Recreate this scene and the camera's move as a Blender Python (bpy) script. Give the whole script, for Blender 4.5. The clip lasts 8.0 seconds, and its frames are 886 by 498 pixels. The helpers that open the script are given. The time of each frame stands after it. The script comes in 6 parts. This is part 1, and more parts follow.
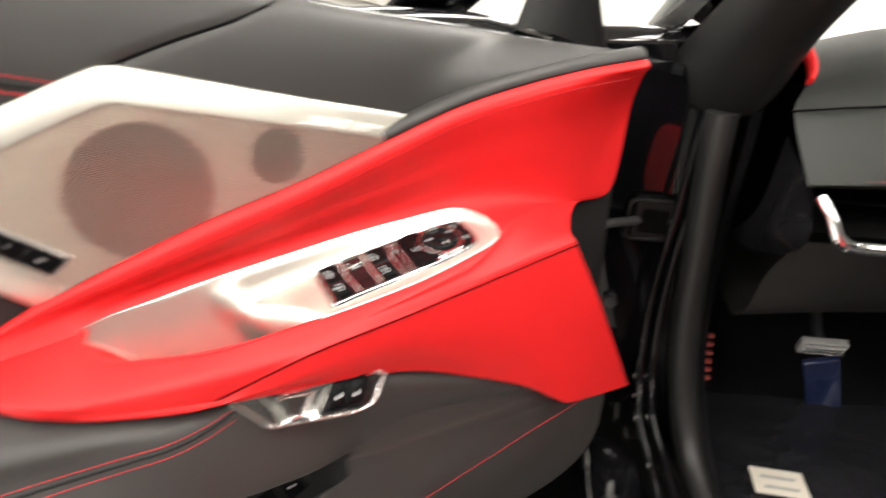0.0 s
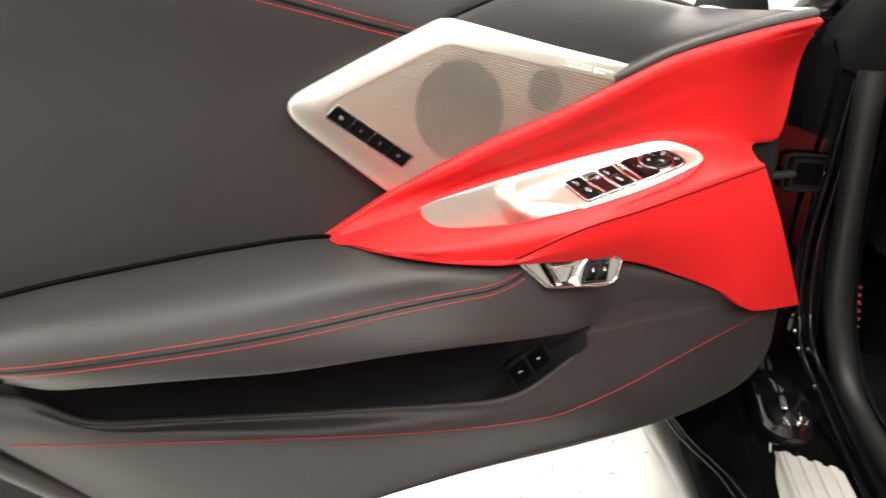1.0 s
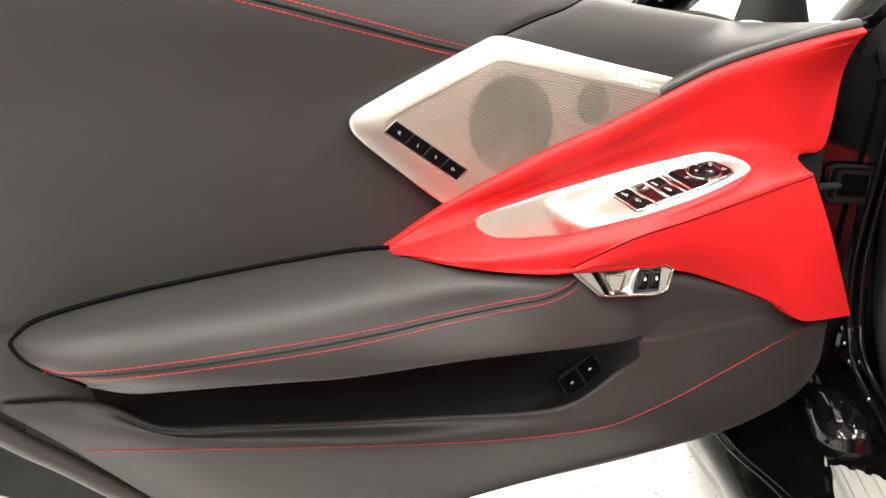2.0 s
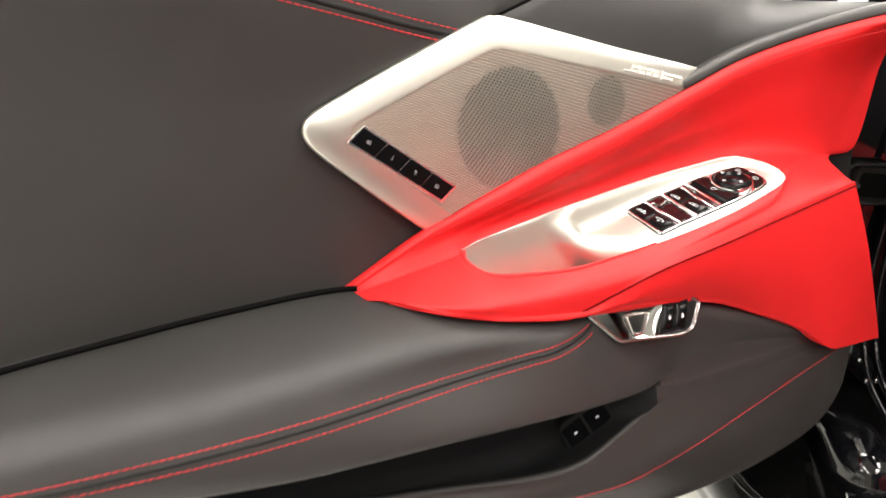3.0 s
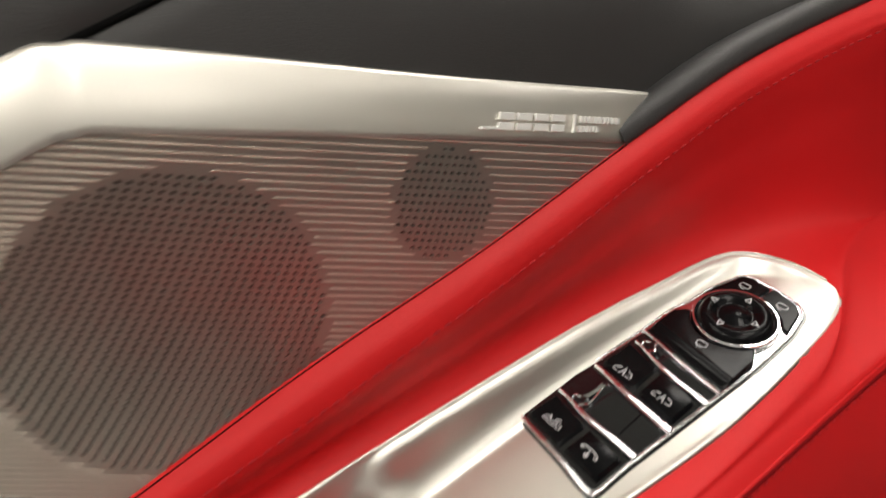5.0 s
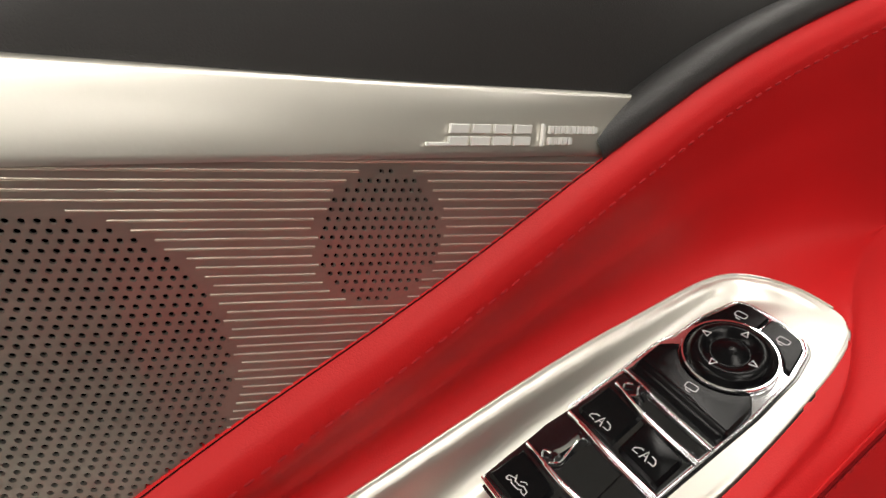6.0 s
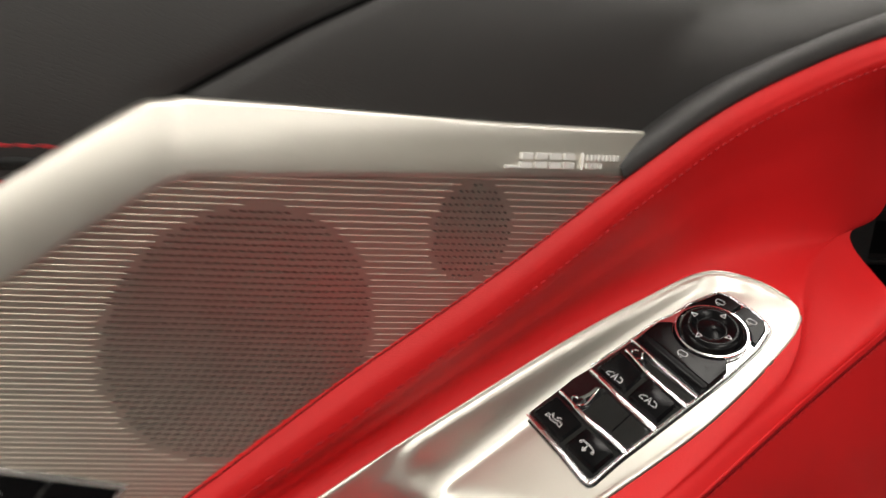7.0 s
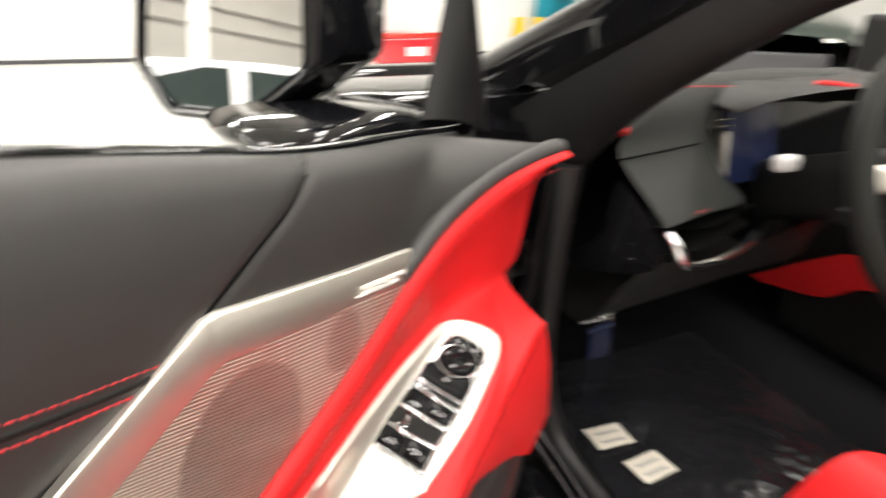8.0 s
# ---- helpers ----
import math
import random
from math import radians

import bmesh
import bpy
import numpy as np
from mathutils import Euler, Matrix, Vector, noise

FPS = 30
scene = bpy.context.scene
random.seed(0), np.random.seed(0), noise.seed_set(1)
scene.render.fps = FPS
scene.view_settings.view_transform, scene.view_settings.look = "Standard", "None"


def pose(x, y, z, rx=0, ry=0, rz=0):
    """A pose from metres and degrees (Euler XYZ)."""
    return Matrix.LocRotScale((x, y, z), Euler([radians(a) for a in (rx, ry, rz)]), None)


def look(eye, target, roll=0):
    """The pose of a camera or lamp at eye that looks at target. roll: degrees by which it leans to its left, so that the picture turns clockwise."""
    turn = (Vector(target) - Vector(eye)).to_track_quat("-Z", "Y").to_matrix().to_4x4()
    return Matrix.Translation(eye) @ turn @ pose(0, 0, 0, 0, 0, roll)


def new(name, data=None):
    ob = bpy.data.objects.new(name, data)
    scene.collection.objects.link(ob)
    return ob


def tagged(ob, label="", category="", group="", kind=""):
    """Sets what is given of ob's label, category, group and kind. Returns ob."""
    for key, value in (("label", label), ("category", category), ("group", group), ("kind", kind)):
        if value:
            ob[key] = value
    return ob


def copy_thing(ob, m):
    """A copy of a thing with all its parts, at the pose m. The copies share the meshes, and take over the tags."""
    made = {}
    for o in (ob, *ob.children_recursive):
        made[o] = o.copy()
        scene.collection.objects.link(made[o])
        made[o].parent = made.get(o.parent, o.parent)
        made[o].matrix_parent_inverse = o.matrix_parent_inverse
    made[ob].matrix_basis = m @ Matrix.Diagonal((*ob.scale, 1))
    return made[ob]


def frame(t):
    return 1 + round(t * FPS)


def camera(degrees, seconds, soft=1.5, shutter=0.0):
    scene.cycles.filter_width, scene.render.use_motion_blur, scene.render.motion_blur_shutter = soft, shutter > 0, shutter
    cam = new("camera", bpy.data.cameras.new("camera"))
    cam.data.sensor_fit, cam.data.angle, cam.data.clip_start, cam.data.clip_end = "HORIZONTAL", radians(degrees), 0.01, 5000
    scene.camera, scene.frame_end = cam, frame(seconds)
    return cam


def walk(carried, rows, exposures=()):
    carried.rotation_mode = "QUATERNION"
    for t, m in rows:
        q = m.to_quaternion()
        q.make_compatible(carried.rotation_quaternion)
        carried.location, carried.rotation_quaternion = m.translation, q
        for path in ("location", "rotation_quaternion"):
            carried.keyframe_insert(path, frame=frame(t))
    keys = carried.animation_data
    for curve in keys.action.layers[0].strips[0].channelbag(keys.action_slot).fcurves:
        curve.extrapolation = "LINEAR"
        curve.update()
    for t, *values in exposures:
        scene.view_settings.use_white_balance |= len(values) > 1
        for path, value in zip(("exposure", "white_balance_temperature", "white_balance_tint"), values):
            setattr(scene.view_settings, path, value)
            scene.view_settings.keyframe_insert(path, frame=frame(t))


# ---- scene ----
cam = camera(69.8, 8.0, shutter=0.5)
PATH = [
    (0, (-0.294, -0.453, 0.874), (0.726, 1.097, 0.128), 0.6),
    (0.2, (-0.367, -0.459, 0.863), (0.616, 1.118, 0.123), -0.1),
    (0.5, (-0.449, -0.493, 0.853), (0.487, 1.123, 0.139), -0.6),
    (0.8, (-0.492, -0.515, 0.823), (0.386, 1.15, 0.153), -1.6),
    (1, (-0.525, -0.53, 0.81), (0.326, 1.172, 0.192), -2.1),
    (1.5, (-0.556, -0.542, 0.791), (0.248, 1.206, 0.246), -3.0),
    (1.7, (-0.562, -0.543, 0.795), (0.231, 1.216, 0.268), -3.3),
    (2.8, (-0.528, -0.434, 0.814), (0.334, 1.262, 0.198), -3.2),
    (3, (-0.515, -0.405, 0.817), (0.378, 1.27, 0.187), -2.8),
    (3.3, (-0.464, -0.361, 0.798), (0.461, 1.321, 0.188), -3.3),
    (3.5, (-0.417, -0.313, 0.795), (0.524, 1.348, 0.198), -3.7),
    (4, (-0.329, -0.238, 0.776), (0.623, 1.423, 0.199), -3.9),
    (4.5, (-0.306, -0.217, 0.792), (0.644, 1.422, 0.149), -5.2),
    (5, (-0.252, -0.191, 0.828), (0.664, 1.436, 0.109), -7.4),
    (5.2, (-0.231, -0.176, 0.83), (0.672, 1.437, 0.068), -8.1),
    (6.3, (-0.216, -0.163, 0.825), (0.716, 1.43, 0.055), -7.1),
    (6.5, (-0.22, -0.167, 0.823), (0.714, 1.435, 0.074), -6.8),
    (7, (-0.283, -0.202, 0.856), (0.701, 1.359, 0.085), -4.7),
    (7.3, (-0.337, -0.213, 0.889), (0.745, 1.25, 0.064), -2.3),
    (7.5, (-0.378, -0.197, 0.91), (0.897, 1.102, 0.081), -0.5),
    (7.7, (-0.401, -0.197, 0.947), (1.001, 0.904, 0.11), 0.8),
    (8, (-0.441, -0.197, 0.987), (1.239, 0.511, 0.164), 2.3),
]
EXPOSURES = [(0, 0.6), (0.2, 0.35), (0.5, 0.35), (1.0, 0.62), (1.7, 0.82), (3.0, 0.60), (3.3, 0.35), (3.6, 0.15), (4.0, -0.4), (5.0, -0.82), (6.5, -0.92), (7.0, -0.82), (7.5, -0.2), (8.0, 0.35)]
walk(cam, [(t, look(eye, target, roll)) for t, eye, target, roll in PATH], EXPOSURES)

# the car's own axes: f ahead of the hinge pillar, i inboard of it; the building stands square to them
CF, CI = Vector((0.67, 0.742, 0)).normalized(), Vector((0.742, -0.67, 0)).normalized()
CO = Vector((0.343, -0.031, 0))
CAR_M = Matrix(((CF.x, CI.x, 0, CO.x), (CF.y, CI.y, 0, CO.y), (0, 0, 1, 0), (0, 0, 0, 1)))

# ---- light: a white showroom under rows of ceiling panels ----
world = bpy.data.worlds.new("showroom_air")
world.use_nodes = True
world.node_tree.nodes["Background"].inputs[0].default_value = (0.9, 0.93, 1.0, 1)
world.node_tree.nodes["Background"].inputs[1].default_value = 0.05
scene.world = world
LAMP_WATTS = 62
CEILING = 3.6
LAMPS = [(f, i) for f in (-5.6, -3.2, -0.9, 1.6, 4.2) for i in (-4.6, -1.9, 0.9, 3.8)]
for lx, ly in LAMPS:
    lamp = bpy.data.lights.new("panel_light", "AREA")
    lamp.shape, lamp.size, lamp.size_y, lamp.energy = "RECTANGLE", 1.5, 0.5, LAMP_WATTS
    lamp.color = (1.0, 0.95, 0.88)
    new("panel_light", lamp).matrix_world = CAR_M @ pose(lx, ly, CEILING - 0.06)


# ---- materials ----
def material(name, colour, rough=0.5, metal=0.0, vary=0.08, scale=30.0, bump=0.0, bump_scale=400.0, coat=0.0, spec=0.5, emit=0.0, stretch=None, detail=4.0):
    """A principled surface whose colour and gloss wander at two scales, with a fine relief."""
    m = bpy.data.materials.new(name)
    m.use_nodes = True
    nt = m.node_tree
    b = nt.nodes["Principled BSDF"]
    link = nt.links.new
    tc = nt.nodes.new("ShaderNodeTexCoord")
    mp = nt.nodes.new("ShaderNodeMapping")
    link(tc.outputs["Object"], mp.inputs[0])
    if stretch:
        mp.inputs["Scale"].default_value = stretch
    n1 = nt.nodes.new("ShaderNodeTexNoise")
    n1.inputs["Scale"].default_value, n1.inputs["Detail"].default_value = scale, detail
    link(mp.outputs[0], n1.inputs["Vector"])
    n2 = nt.nodes.new("ShaderNodeTexNoise")
    n2.inputs["Scale"].default_value, n2.inputs["Detail"].default_value = scale / 9.0, 2.0
    link(mp.outputs[0], n2.inputs["Vector"])
    add = nt.nodes.new("ShaderNodeMath")
    add.operation = "ADD"
    link(n1.outputs[0], add.inputs[0])
    link(n2.outputs[0], add.inputs[1])
    rm = nt.nodes.new("ShaderNodeMapRange")
    rm.inputs["From Min"].default_value, rm.inputs["From Max"].default_value = 0.6, 1.4
    rm.inputs["To Min"].default_value, rm.inputs["To Max"].default_value = 1 - vary, 1 + vary
    link(add.outputs[0], rm.inputs["Value"])
    mul = nt.nodes.new("ShaderNodeVectorMath")
    mul.operation = "SCALE"
    mul.inputs[0].default_value = colour
    link(rm.outputs[0], mul.inputs["Scale"])
    link(mul.outputs[0], b.inputs["Base Color"])
    rr = nt.nodes.new("ShaderNodeMapRange")
    rr.inputs["From Min"].default_value, rr.inputs["From Max"].default_value = 0.6, 1.4
    rr.inputs["To Min"].default_value, rr.inputs["To Max"].default_value = rough * (1 - vary), min(1.0, rough * (1 + vary))
    link(add.outputs[0], rr.inputs["Value"])
    link(rr.outputs[0], b.inputs["Roughness"])
    b.inputs["Metallic"].default_value = metal
    b.inputs["Specular IOR Level"].default_value = spec
    b.inputs["Coat Weight"].default_value = coat
    b.inputs["Coat Roughness"].default_value = 0.04
    if bump:
        nb = nt.nodes.new("ShaderNodeTexNoise")
        nb.inputs["Scale"].default_value, nb.inputs["Detail"].default_value = bump_scale, 3.0
        link(mp.outputs[0], nb.inputs["Vector"])
        bp = nt.nodes.new("ShaderNodeBump")
        bp.inputs["Strength"].default_value, bp.inputs["Distance"].default_value = bump, 0.001
        link(nb.outputs[0], bp.inputs["Height"])
        link(bp.outputs[0], b.inputs["Normal"])
    if emit:
        b.inputs["Emission Color"].default_value = (*colour, 1)
        b.inputs["Emission Strength"].default_value = emit
    return m


def leather(name, colour, rough, relief=0.35):
    """Grained hide: small cells with creases between them."""
    m = material(name, colour, rough, vary=0.07, scale=22, spec=0.4)
    nt = m.node_tree
    b = nt.nodes["Principled BSDF"]
    vo = nt.nodes.new("ShaderNodeTexVoronoi")
    vo.feature = "DISTANCE_TO_EDGE"
    vo.inputs["Scale"].default_value = 850
    mp = nt.nodes["Mapping"]
    nt.links.new(mp.outputs[0], vo.inputs["Vector"])
    cl = nt.nodes.new("ShaderNodeMath")
    cl.operation = "MINIMUM"
    cl.inputs[1].default_value = 0.18
    nt.links.new(vo.outputs["Distance"], cl.inputs[0])
    bp = nt.nodes.new("ShaderNodeBump")
    bp.inputs["Strength"].default_value, bp.inputs["Distance"].default_value = relief, 0.0006
    nt.links.new(cl.outputs[0], bp.inputs["Height"])
    nt.links.new(bp.outputs[0], b.inputs["Normal"])
    return m


RED = leather("red_leather", (0.60, 0.0125, 0.0145), 0.52, 0.32)
RED.node_tree.nodes["Principled BSDF"].inputs["Specular IOR Level"].default_value = 0.32
BLACK = leather("black_leather", (0.0285, 0.027, 0.0265), 0.44, 0.42)
BLACK_SOFT = material("soft_black_plastic", (0.011, 0.011, 0.011), 0.5, vary=0.1, bump=0.15, bump_scale=1500, spec=0.2)
# flocked surface with the shade of deep places put into its dark colour
POCKET_SHADE = material("flocked_pocket_shade", (0.012, 0.012, 0.013), 0.85, vary=0.1, bump=0.2, bump_scale=1800, spec=0.2)
ALU = material("brushed_aluminium", (0.52, 0.49, 0.435), 0.37, 0.88, vary=0.06, scale=90, bump=0.08, bump_scale=300, stretch=(0.4, 3, 14))
ALU_RIB = material("raised_aluminium", (0.72, 0.68, 0.61), 0.38, 0.9, vary=0.04, scale=90)
ALU_DISC = material("perforated_aluminium", (0.50, 0.47, 0.415), 0.37, 0.88, vary=0.06, scale=90, bump=0.06, bump_scale=500)


def brushed(m, amount, turn):
    """Stretch the gloss across fine brush lines that run along the mesh's u direction."""
    nt = m.node_tree
    b = nt.nodes["Principled BSDF"]
    tg = nt.nodes.new("ShaderNodeTangent")
    tg.direction_type, tg.uv_map = "UV_MAP", "brush"
    nt.links.new(tg.outputs[0], b.inputs["Tangent"])
    b.inputs["Anisotropic"].default_value = amount
    b.inputs["Anisotropic Rotation"].default_value = turn


brushed(ALU, 0.8, 0.0)
brushed(ALU_DISC, 0.8, 0.0)
ALU_TRIM = material("satin_aluminium", (0.77, 0.74, 0.675), 0.37, 0.96, vary=0.03, scale=60, bump=0.03, bump_scale=600)
EMBLEM = material("polished_emblem", (0.86, 0.85, 0.82), 0.30, 0.35, vary=0.02)
POLISHED = material("polished_satin_chrome", (0.80, 0.79, 0.78), 0.2, 0.92, vary=0.03)
CHROME = material("chrome", (0.86, 0.86, 0.88), 0.06, 1.0, vary=0.02)
# ordinary chrome; its dark reflections are put into a darker base colour
DIM_CHROME = material("chrome_with_dark_reflections", (0.46, 0.45, 0.44), 0.13, 1.0, vary=0.03)
PIANO = material("piano_black", (0.006, 0.006, 0.007), 0.08, vary=0.1, coat=0.3)
KEY = material("satin_black_key", (0.004, 0.004, 0.0045), 0.18, spec=0.11, vary=0.1, bump=0.04, bump_scale=2500)
PRINT = material("white_print", (0.8, 0.8, 0.82), 0.5, vary=0.03)
THREAD = material("red_thread", (0.45, 0.018, 0.026), 0.6, vary=0.1, scale=300)
SEAM_RED = material("deep_red_seam", (0.13, 0.004, 0.005), 0.9, vary=0.1, spec=0.05)
THREAD_DARK = material("dark_red_thread", (0.40, 0.007, 0.011), 0.6, vary=0.1, scale=300)
# near black for seams, and for pieces that stand in for shade
SHADE_GAP = material("black_gap_and_shade", (0.004, 0.004, 0.004), 0.8, vary=0.05, spec=0.03)
KNEE = material("dark_grey_plastic", (0.013, 0.0125, 0.012), 0.5, vary=0.1, bump=0.15, bump_scale=1500, spec=0.3)
PAINT = material("black_car_paint", (0.004, 0.004, 0.005), 0.03, vary=0.05)
ROCKER = material("satin_black_moulding", (0.003, 0.003, 0.003), 0.035, spec=0.06, vary=0.1)
JAMB = material("black_jamb_paint", (0.004, 0.004, 0.005), 0.04, spec=0.35, vary=0.05)
SEAL = material("soft_seal_rubber", (0.036, 0.034, 0.032), 0.5, vary=0.12, bump=0.1, bump_scale=900)
RUBBER = material("black_rubber", (0.010, 0.010, 0.010), 0.5, vary=0.12, bump=0.1, bump_scale=900)
MIRROR = material("mirror_glass", (0.9, 0.91, 0.92), 0.01, 1.0, vary=0.005)
GREY = leather("charcoal_leather", (0.010, 0.0115, 0.010), 0.62)
GREY.node_tree.nodes["Principled BSDF"].inputs["Specular IOR Level"].default_value = 0.22
CARPET = material("black_carpet", (0.006, 0.006, 0.007), 0.95, vary=0.2, scale=500, bump=0.5, bump_scale=900, spec=0.1)
FILM = material("clear_film_on_carpet", (0.012, 0.012, 0.014), 0.16, vary=0.4, scale=60, bump=1.0, bump_scale=70, spec=0.5)
FOOTREST = material("dull_red_rubber", (0.30, 0.05, 0.045), 0.5, vary=0.15)
PAPER = material("paper_tag", (0.62, 0.58, 0.5), 0.7, vary=0.06)
PAPER_GREY = material("grey_print", (0.32, 0.31, 0.30), 0.7, vary=0.05)
BLUE_FILM = material("blue_protective_film", (0.016, 0.024, 0.075), 0.2, vary=0.1, coat=0.5)
WALL = material("white_wall_paint", (0.82, 0.82, 0.80), 0.7, vary=0.03, scale=6, bump=0.05, bump_scale=150)
CEIL = material("grey_ceiling_deck", (0.50, 0.49, 0.46), 0.8, vary=0.04, scale=5, bump=0.1, bump_scale=80)
GLOW = material("lit_panel", (1.0, 0.96, 0.9), 0.5, emit=9.0, vary=0.01)
GREY_WALL = material("grey_wall_paint", (0.33, 0.315, 0.29), 0.7, vary=0.08, scale=4, bump=0.05, bump_scale=120)
STEEL = material("painted_steel", (0.55, 0.55, 0.55), 0.4, vary=0.05)
DARK = material("dark_grey_paint", (0.05, 0.05, 0.055), 0.4, vary=0.1)
WHITE_CAR = material("white_car_paint", (0.8, 0.8, 0.8), 0.15, vary=0.02, coat=1.0)
RED_CAR = material("red_car_paint", (0.55, 0.02, 0.03), 0.2, vary=0.04, coat=1.0)
TINT = material("tinted_glass", (0.02, 0.03, 0.028), 0.04, vary=0.05)
YELLOW = material("yellow_plastic", (0.75, 0.5, 0.03), 0.4, vary=0.05)
ORANGE = material("orange_plastic", (0.75, 0.22, 0.03), 0.4, vary=0.08)
TEAL = material("teal_board", (0.02, 0.3, 0.4), 0.5, vary=0.05)
LAMP_RED = material("red_lamp_lens", (0.6, 0.02, 0.01), 0.1, vary=0.05, coat=1.0)
WHITE_FILM = material("white_sill_film", (0.42, 0.42, 0.40), 0.45, vary=0.08, scale=12, bump=0.3, bump_scale=60)


def floor_material():
    """Pale resin floor with scattered dark flakes."""
    m = material("speckled_floor", (0.74, 0.74, 0.71), 0.28, vary=0.04, scale=3, coat=0.2)
    nt = m.node_tree
    b = nt.nodes["Principled BSDF"]
    vo = nt.nodes.new("ShaderNodeTexVoronoi")
    vo.inputs["Scale"].default_value = 38
    vo.inputs["Randomness"].default_value = 1.0
    nt.links.new(nt.nodes["Texture Coordinate"].outputs["Object"], vo.inputs["Vector"])
    lt = nt.nodes.new("ShaderNodeMath")
    lt.operation = "LESS_THAN"
    lt.inputs[1].default_value = 0.11
    nt.links.new(vo.outputs["Distance"], lt.inputs[0])
    mx = nt.nodes.new("ShaderNodeMix")
    mx.data_type = "RGBA"
    src = b.inputs["Base Color"].links[0].from_socket
    nt.links.new(lt.outputs[0], mx.inputs["Factor"])
    nt.links.new(src, mx.inputs["A"])
    mx.inputs["B"].default_value = (0.25, 0.24, 0.22, 1)
    nt.links.new(mx.outputs["Result"], b.inputs["Base Color"])
    return m


FLOOR = floor_material()


# ---- shaping helpers ----
def curve(points, n=0):
    """Smooth curve through control points; n even samples along it."""
    p = np.array(points, float)
    q = np.vstack([2 * p[0] - p[1], p, 2 * p[-1] - p[-2]])
    out = []
    for i in range(len(p) - 1):
        a, b, c, d = q[i:i + 4]
        for k in range(24):
            t = k / 24
            out.append(0.5 * (2 * b + (c - a) * t + (2 * a - 5 * b + 4 * c - d) * t * t + (3 * b - a - 3 * c + d) * t ** 3))
    out.append(p[-1])
    out = np.array(out)
    s = np.concatenate([[0], np.cumsum(np.linalg.norm(np.diff(out, axis=0), axis=1))])
    n = n or len(out)
    w = np.linspace(0, s[-1], n)
    return np.stack([np.interp(w, s, out[:, k]) for k in range(3)], 1)


def rail(points, n, x0=None, x1=None):
    """Like curve(), sampled evenly in x, cut to x0..x1."""
    c = curve(points, 600)
    c = c[np.argsort(c[:, 0], kind="stable")]
    w = np.linspace(c[0, 0] if x0 is None else x0, c[-1, 0] if x1 is None else x1, n)
    return np.stack([w, np.interp(w, c[:, 0], c[:, 1]), np.interp(w, c[:, 0], c[:, 2])], 1)


def across(rails, m):
    """Columns of a loft: a smooth line through the rails at each station; m samples a span."""
    r = np.array(rails)
    q = np.concatenate([(2 * r[0] - r[1])[None], r, (2 * r[-1] - r[-2])[None]])
    out = []
    for i in range(len(r) - 1):
        a, b, c, d = q[i:i + 4]
        for k in range(m):
            t = k / m
            out.append(0.5 * (2 * b + (c - a) * t + (2 * a - 5 * b + 4 * c - d) * t * t + (3 * b - a - 3 * c + d) * t ** 3))
    out.append(r[-1])
    return np.array(out)


def grid_faces(rows, cols, skip=None):
    f = []
    for i in range(rows - 1):
        for j in range(cols - 1):
            if not (skip and skip(i, j)):
                f.append((i * cols + j, i * cols + j + 1, (i + 1) * cols + j + 1, (i + 1) * cols + j))
    return f


def mesh_of(name, verts, faces, mat, smooth=40.0):
    me = bpy.data.meshes.new(name)
    me.from_pydata([tuple(v) for v in verts], [], faces)
    bm = bmesh.new()
    bm.from_mesh(me)
    bmesh.ops.remove_doubles(bm, verts=bm.verts, dist=1e-6)
    bmesh.ops.recalc_face_normals(bm, faces=bm.faces)
    bm.to_mesh(me)
    bm.free()
    me.materials.append(mat)
    if smooth:
        me.shade_smooth()
        me.set_sharp_from_angle(angle=radians(smooth))
    return me


def hang(name, me, parent, label=""):
    ob = new(name, me)
    if parent:
        ob.parent = parent
        if parent.type == "EMPTY":
            ob.matrix_parent_inverse = Matrix.Translation(-parent.location)
    return tagged(ob, label)


def sheet(name, rows, mat, parent, label="", skip=None, smooth=50.0):
    r = np.array(rows)
    a, b = r.shape[:2]
    return hang(name, mesh_of(name, r.reshape(-1, 3), grid_faces(a, b, skip), mat, smooth), parent, label)


def tube_data(path, radius, sides=8, closed=False, flat=1.0):
    p = np.array(path, float)
    n = len(p)
    verts, faces = [], []
    up = Vector((0.13, -0.31, 0.94)).normalized()
    for i in range(n):
        d = Vector(p[(i + 1) % n] - p[i - 1]) if closed else Vector(p[min(i + 1, n - 1)] - p[max(i - 1, 0)])
        d.normalize()
        a = d.cross(up).normalized()
        b = d.cross(a)
        rr = radius[i] if hasattr(radius, "__len__") else radius
        for k in range(sides):
            t = 2 * math.pi * k / sides
            verts.append(Vector(p[i]) + a * math.cos(t) * rr * flat + b * math.sin(t) * rr)
    for i in range(n if closed else n - 1):
        for k in range(sides):
            j = (i + 1) % n
            faces.append((i * sides + k, i * sides + (k + 1) % sides, j * sides + (k + 1) % sides, j * sides + k))
    if not closed:
        faces.append(tuple(range(sides))[::-1])
        faces.append(tuple(range((n - 1) * sides, n * sides)))
    return verts, faces


def tube(name, path, radius, mat, parent, label="", sides=8, closed=False, flat=1.0):
    v, f = tube_data(path, radius, sides, closed, flat)
    return hang(name, mesh_of(name, v, f, mat, 60), parent, label)


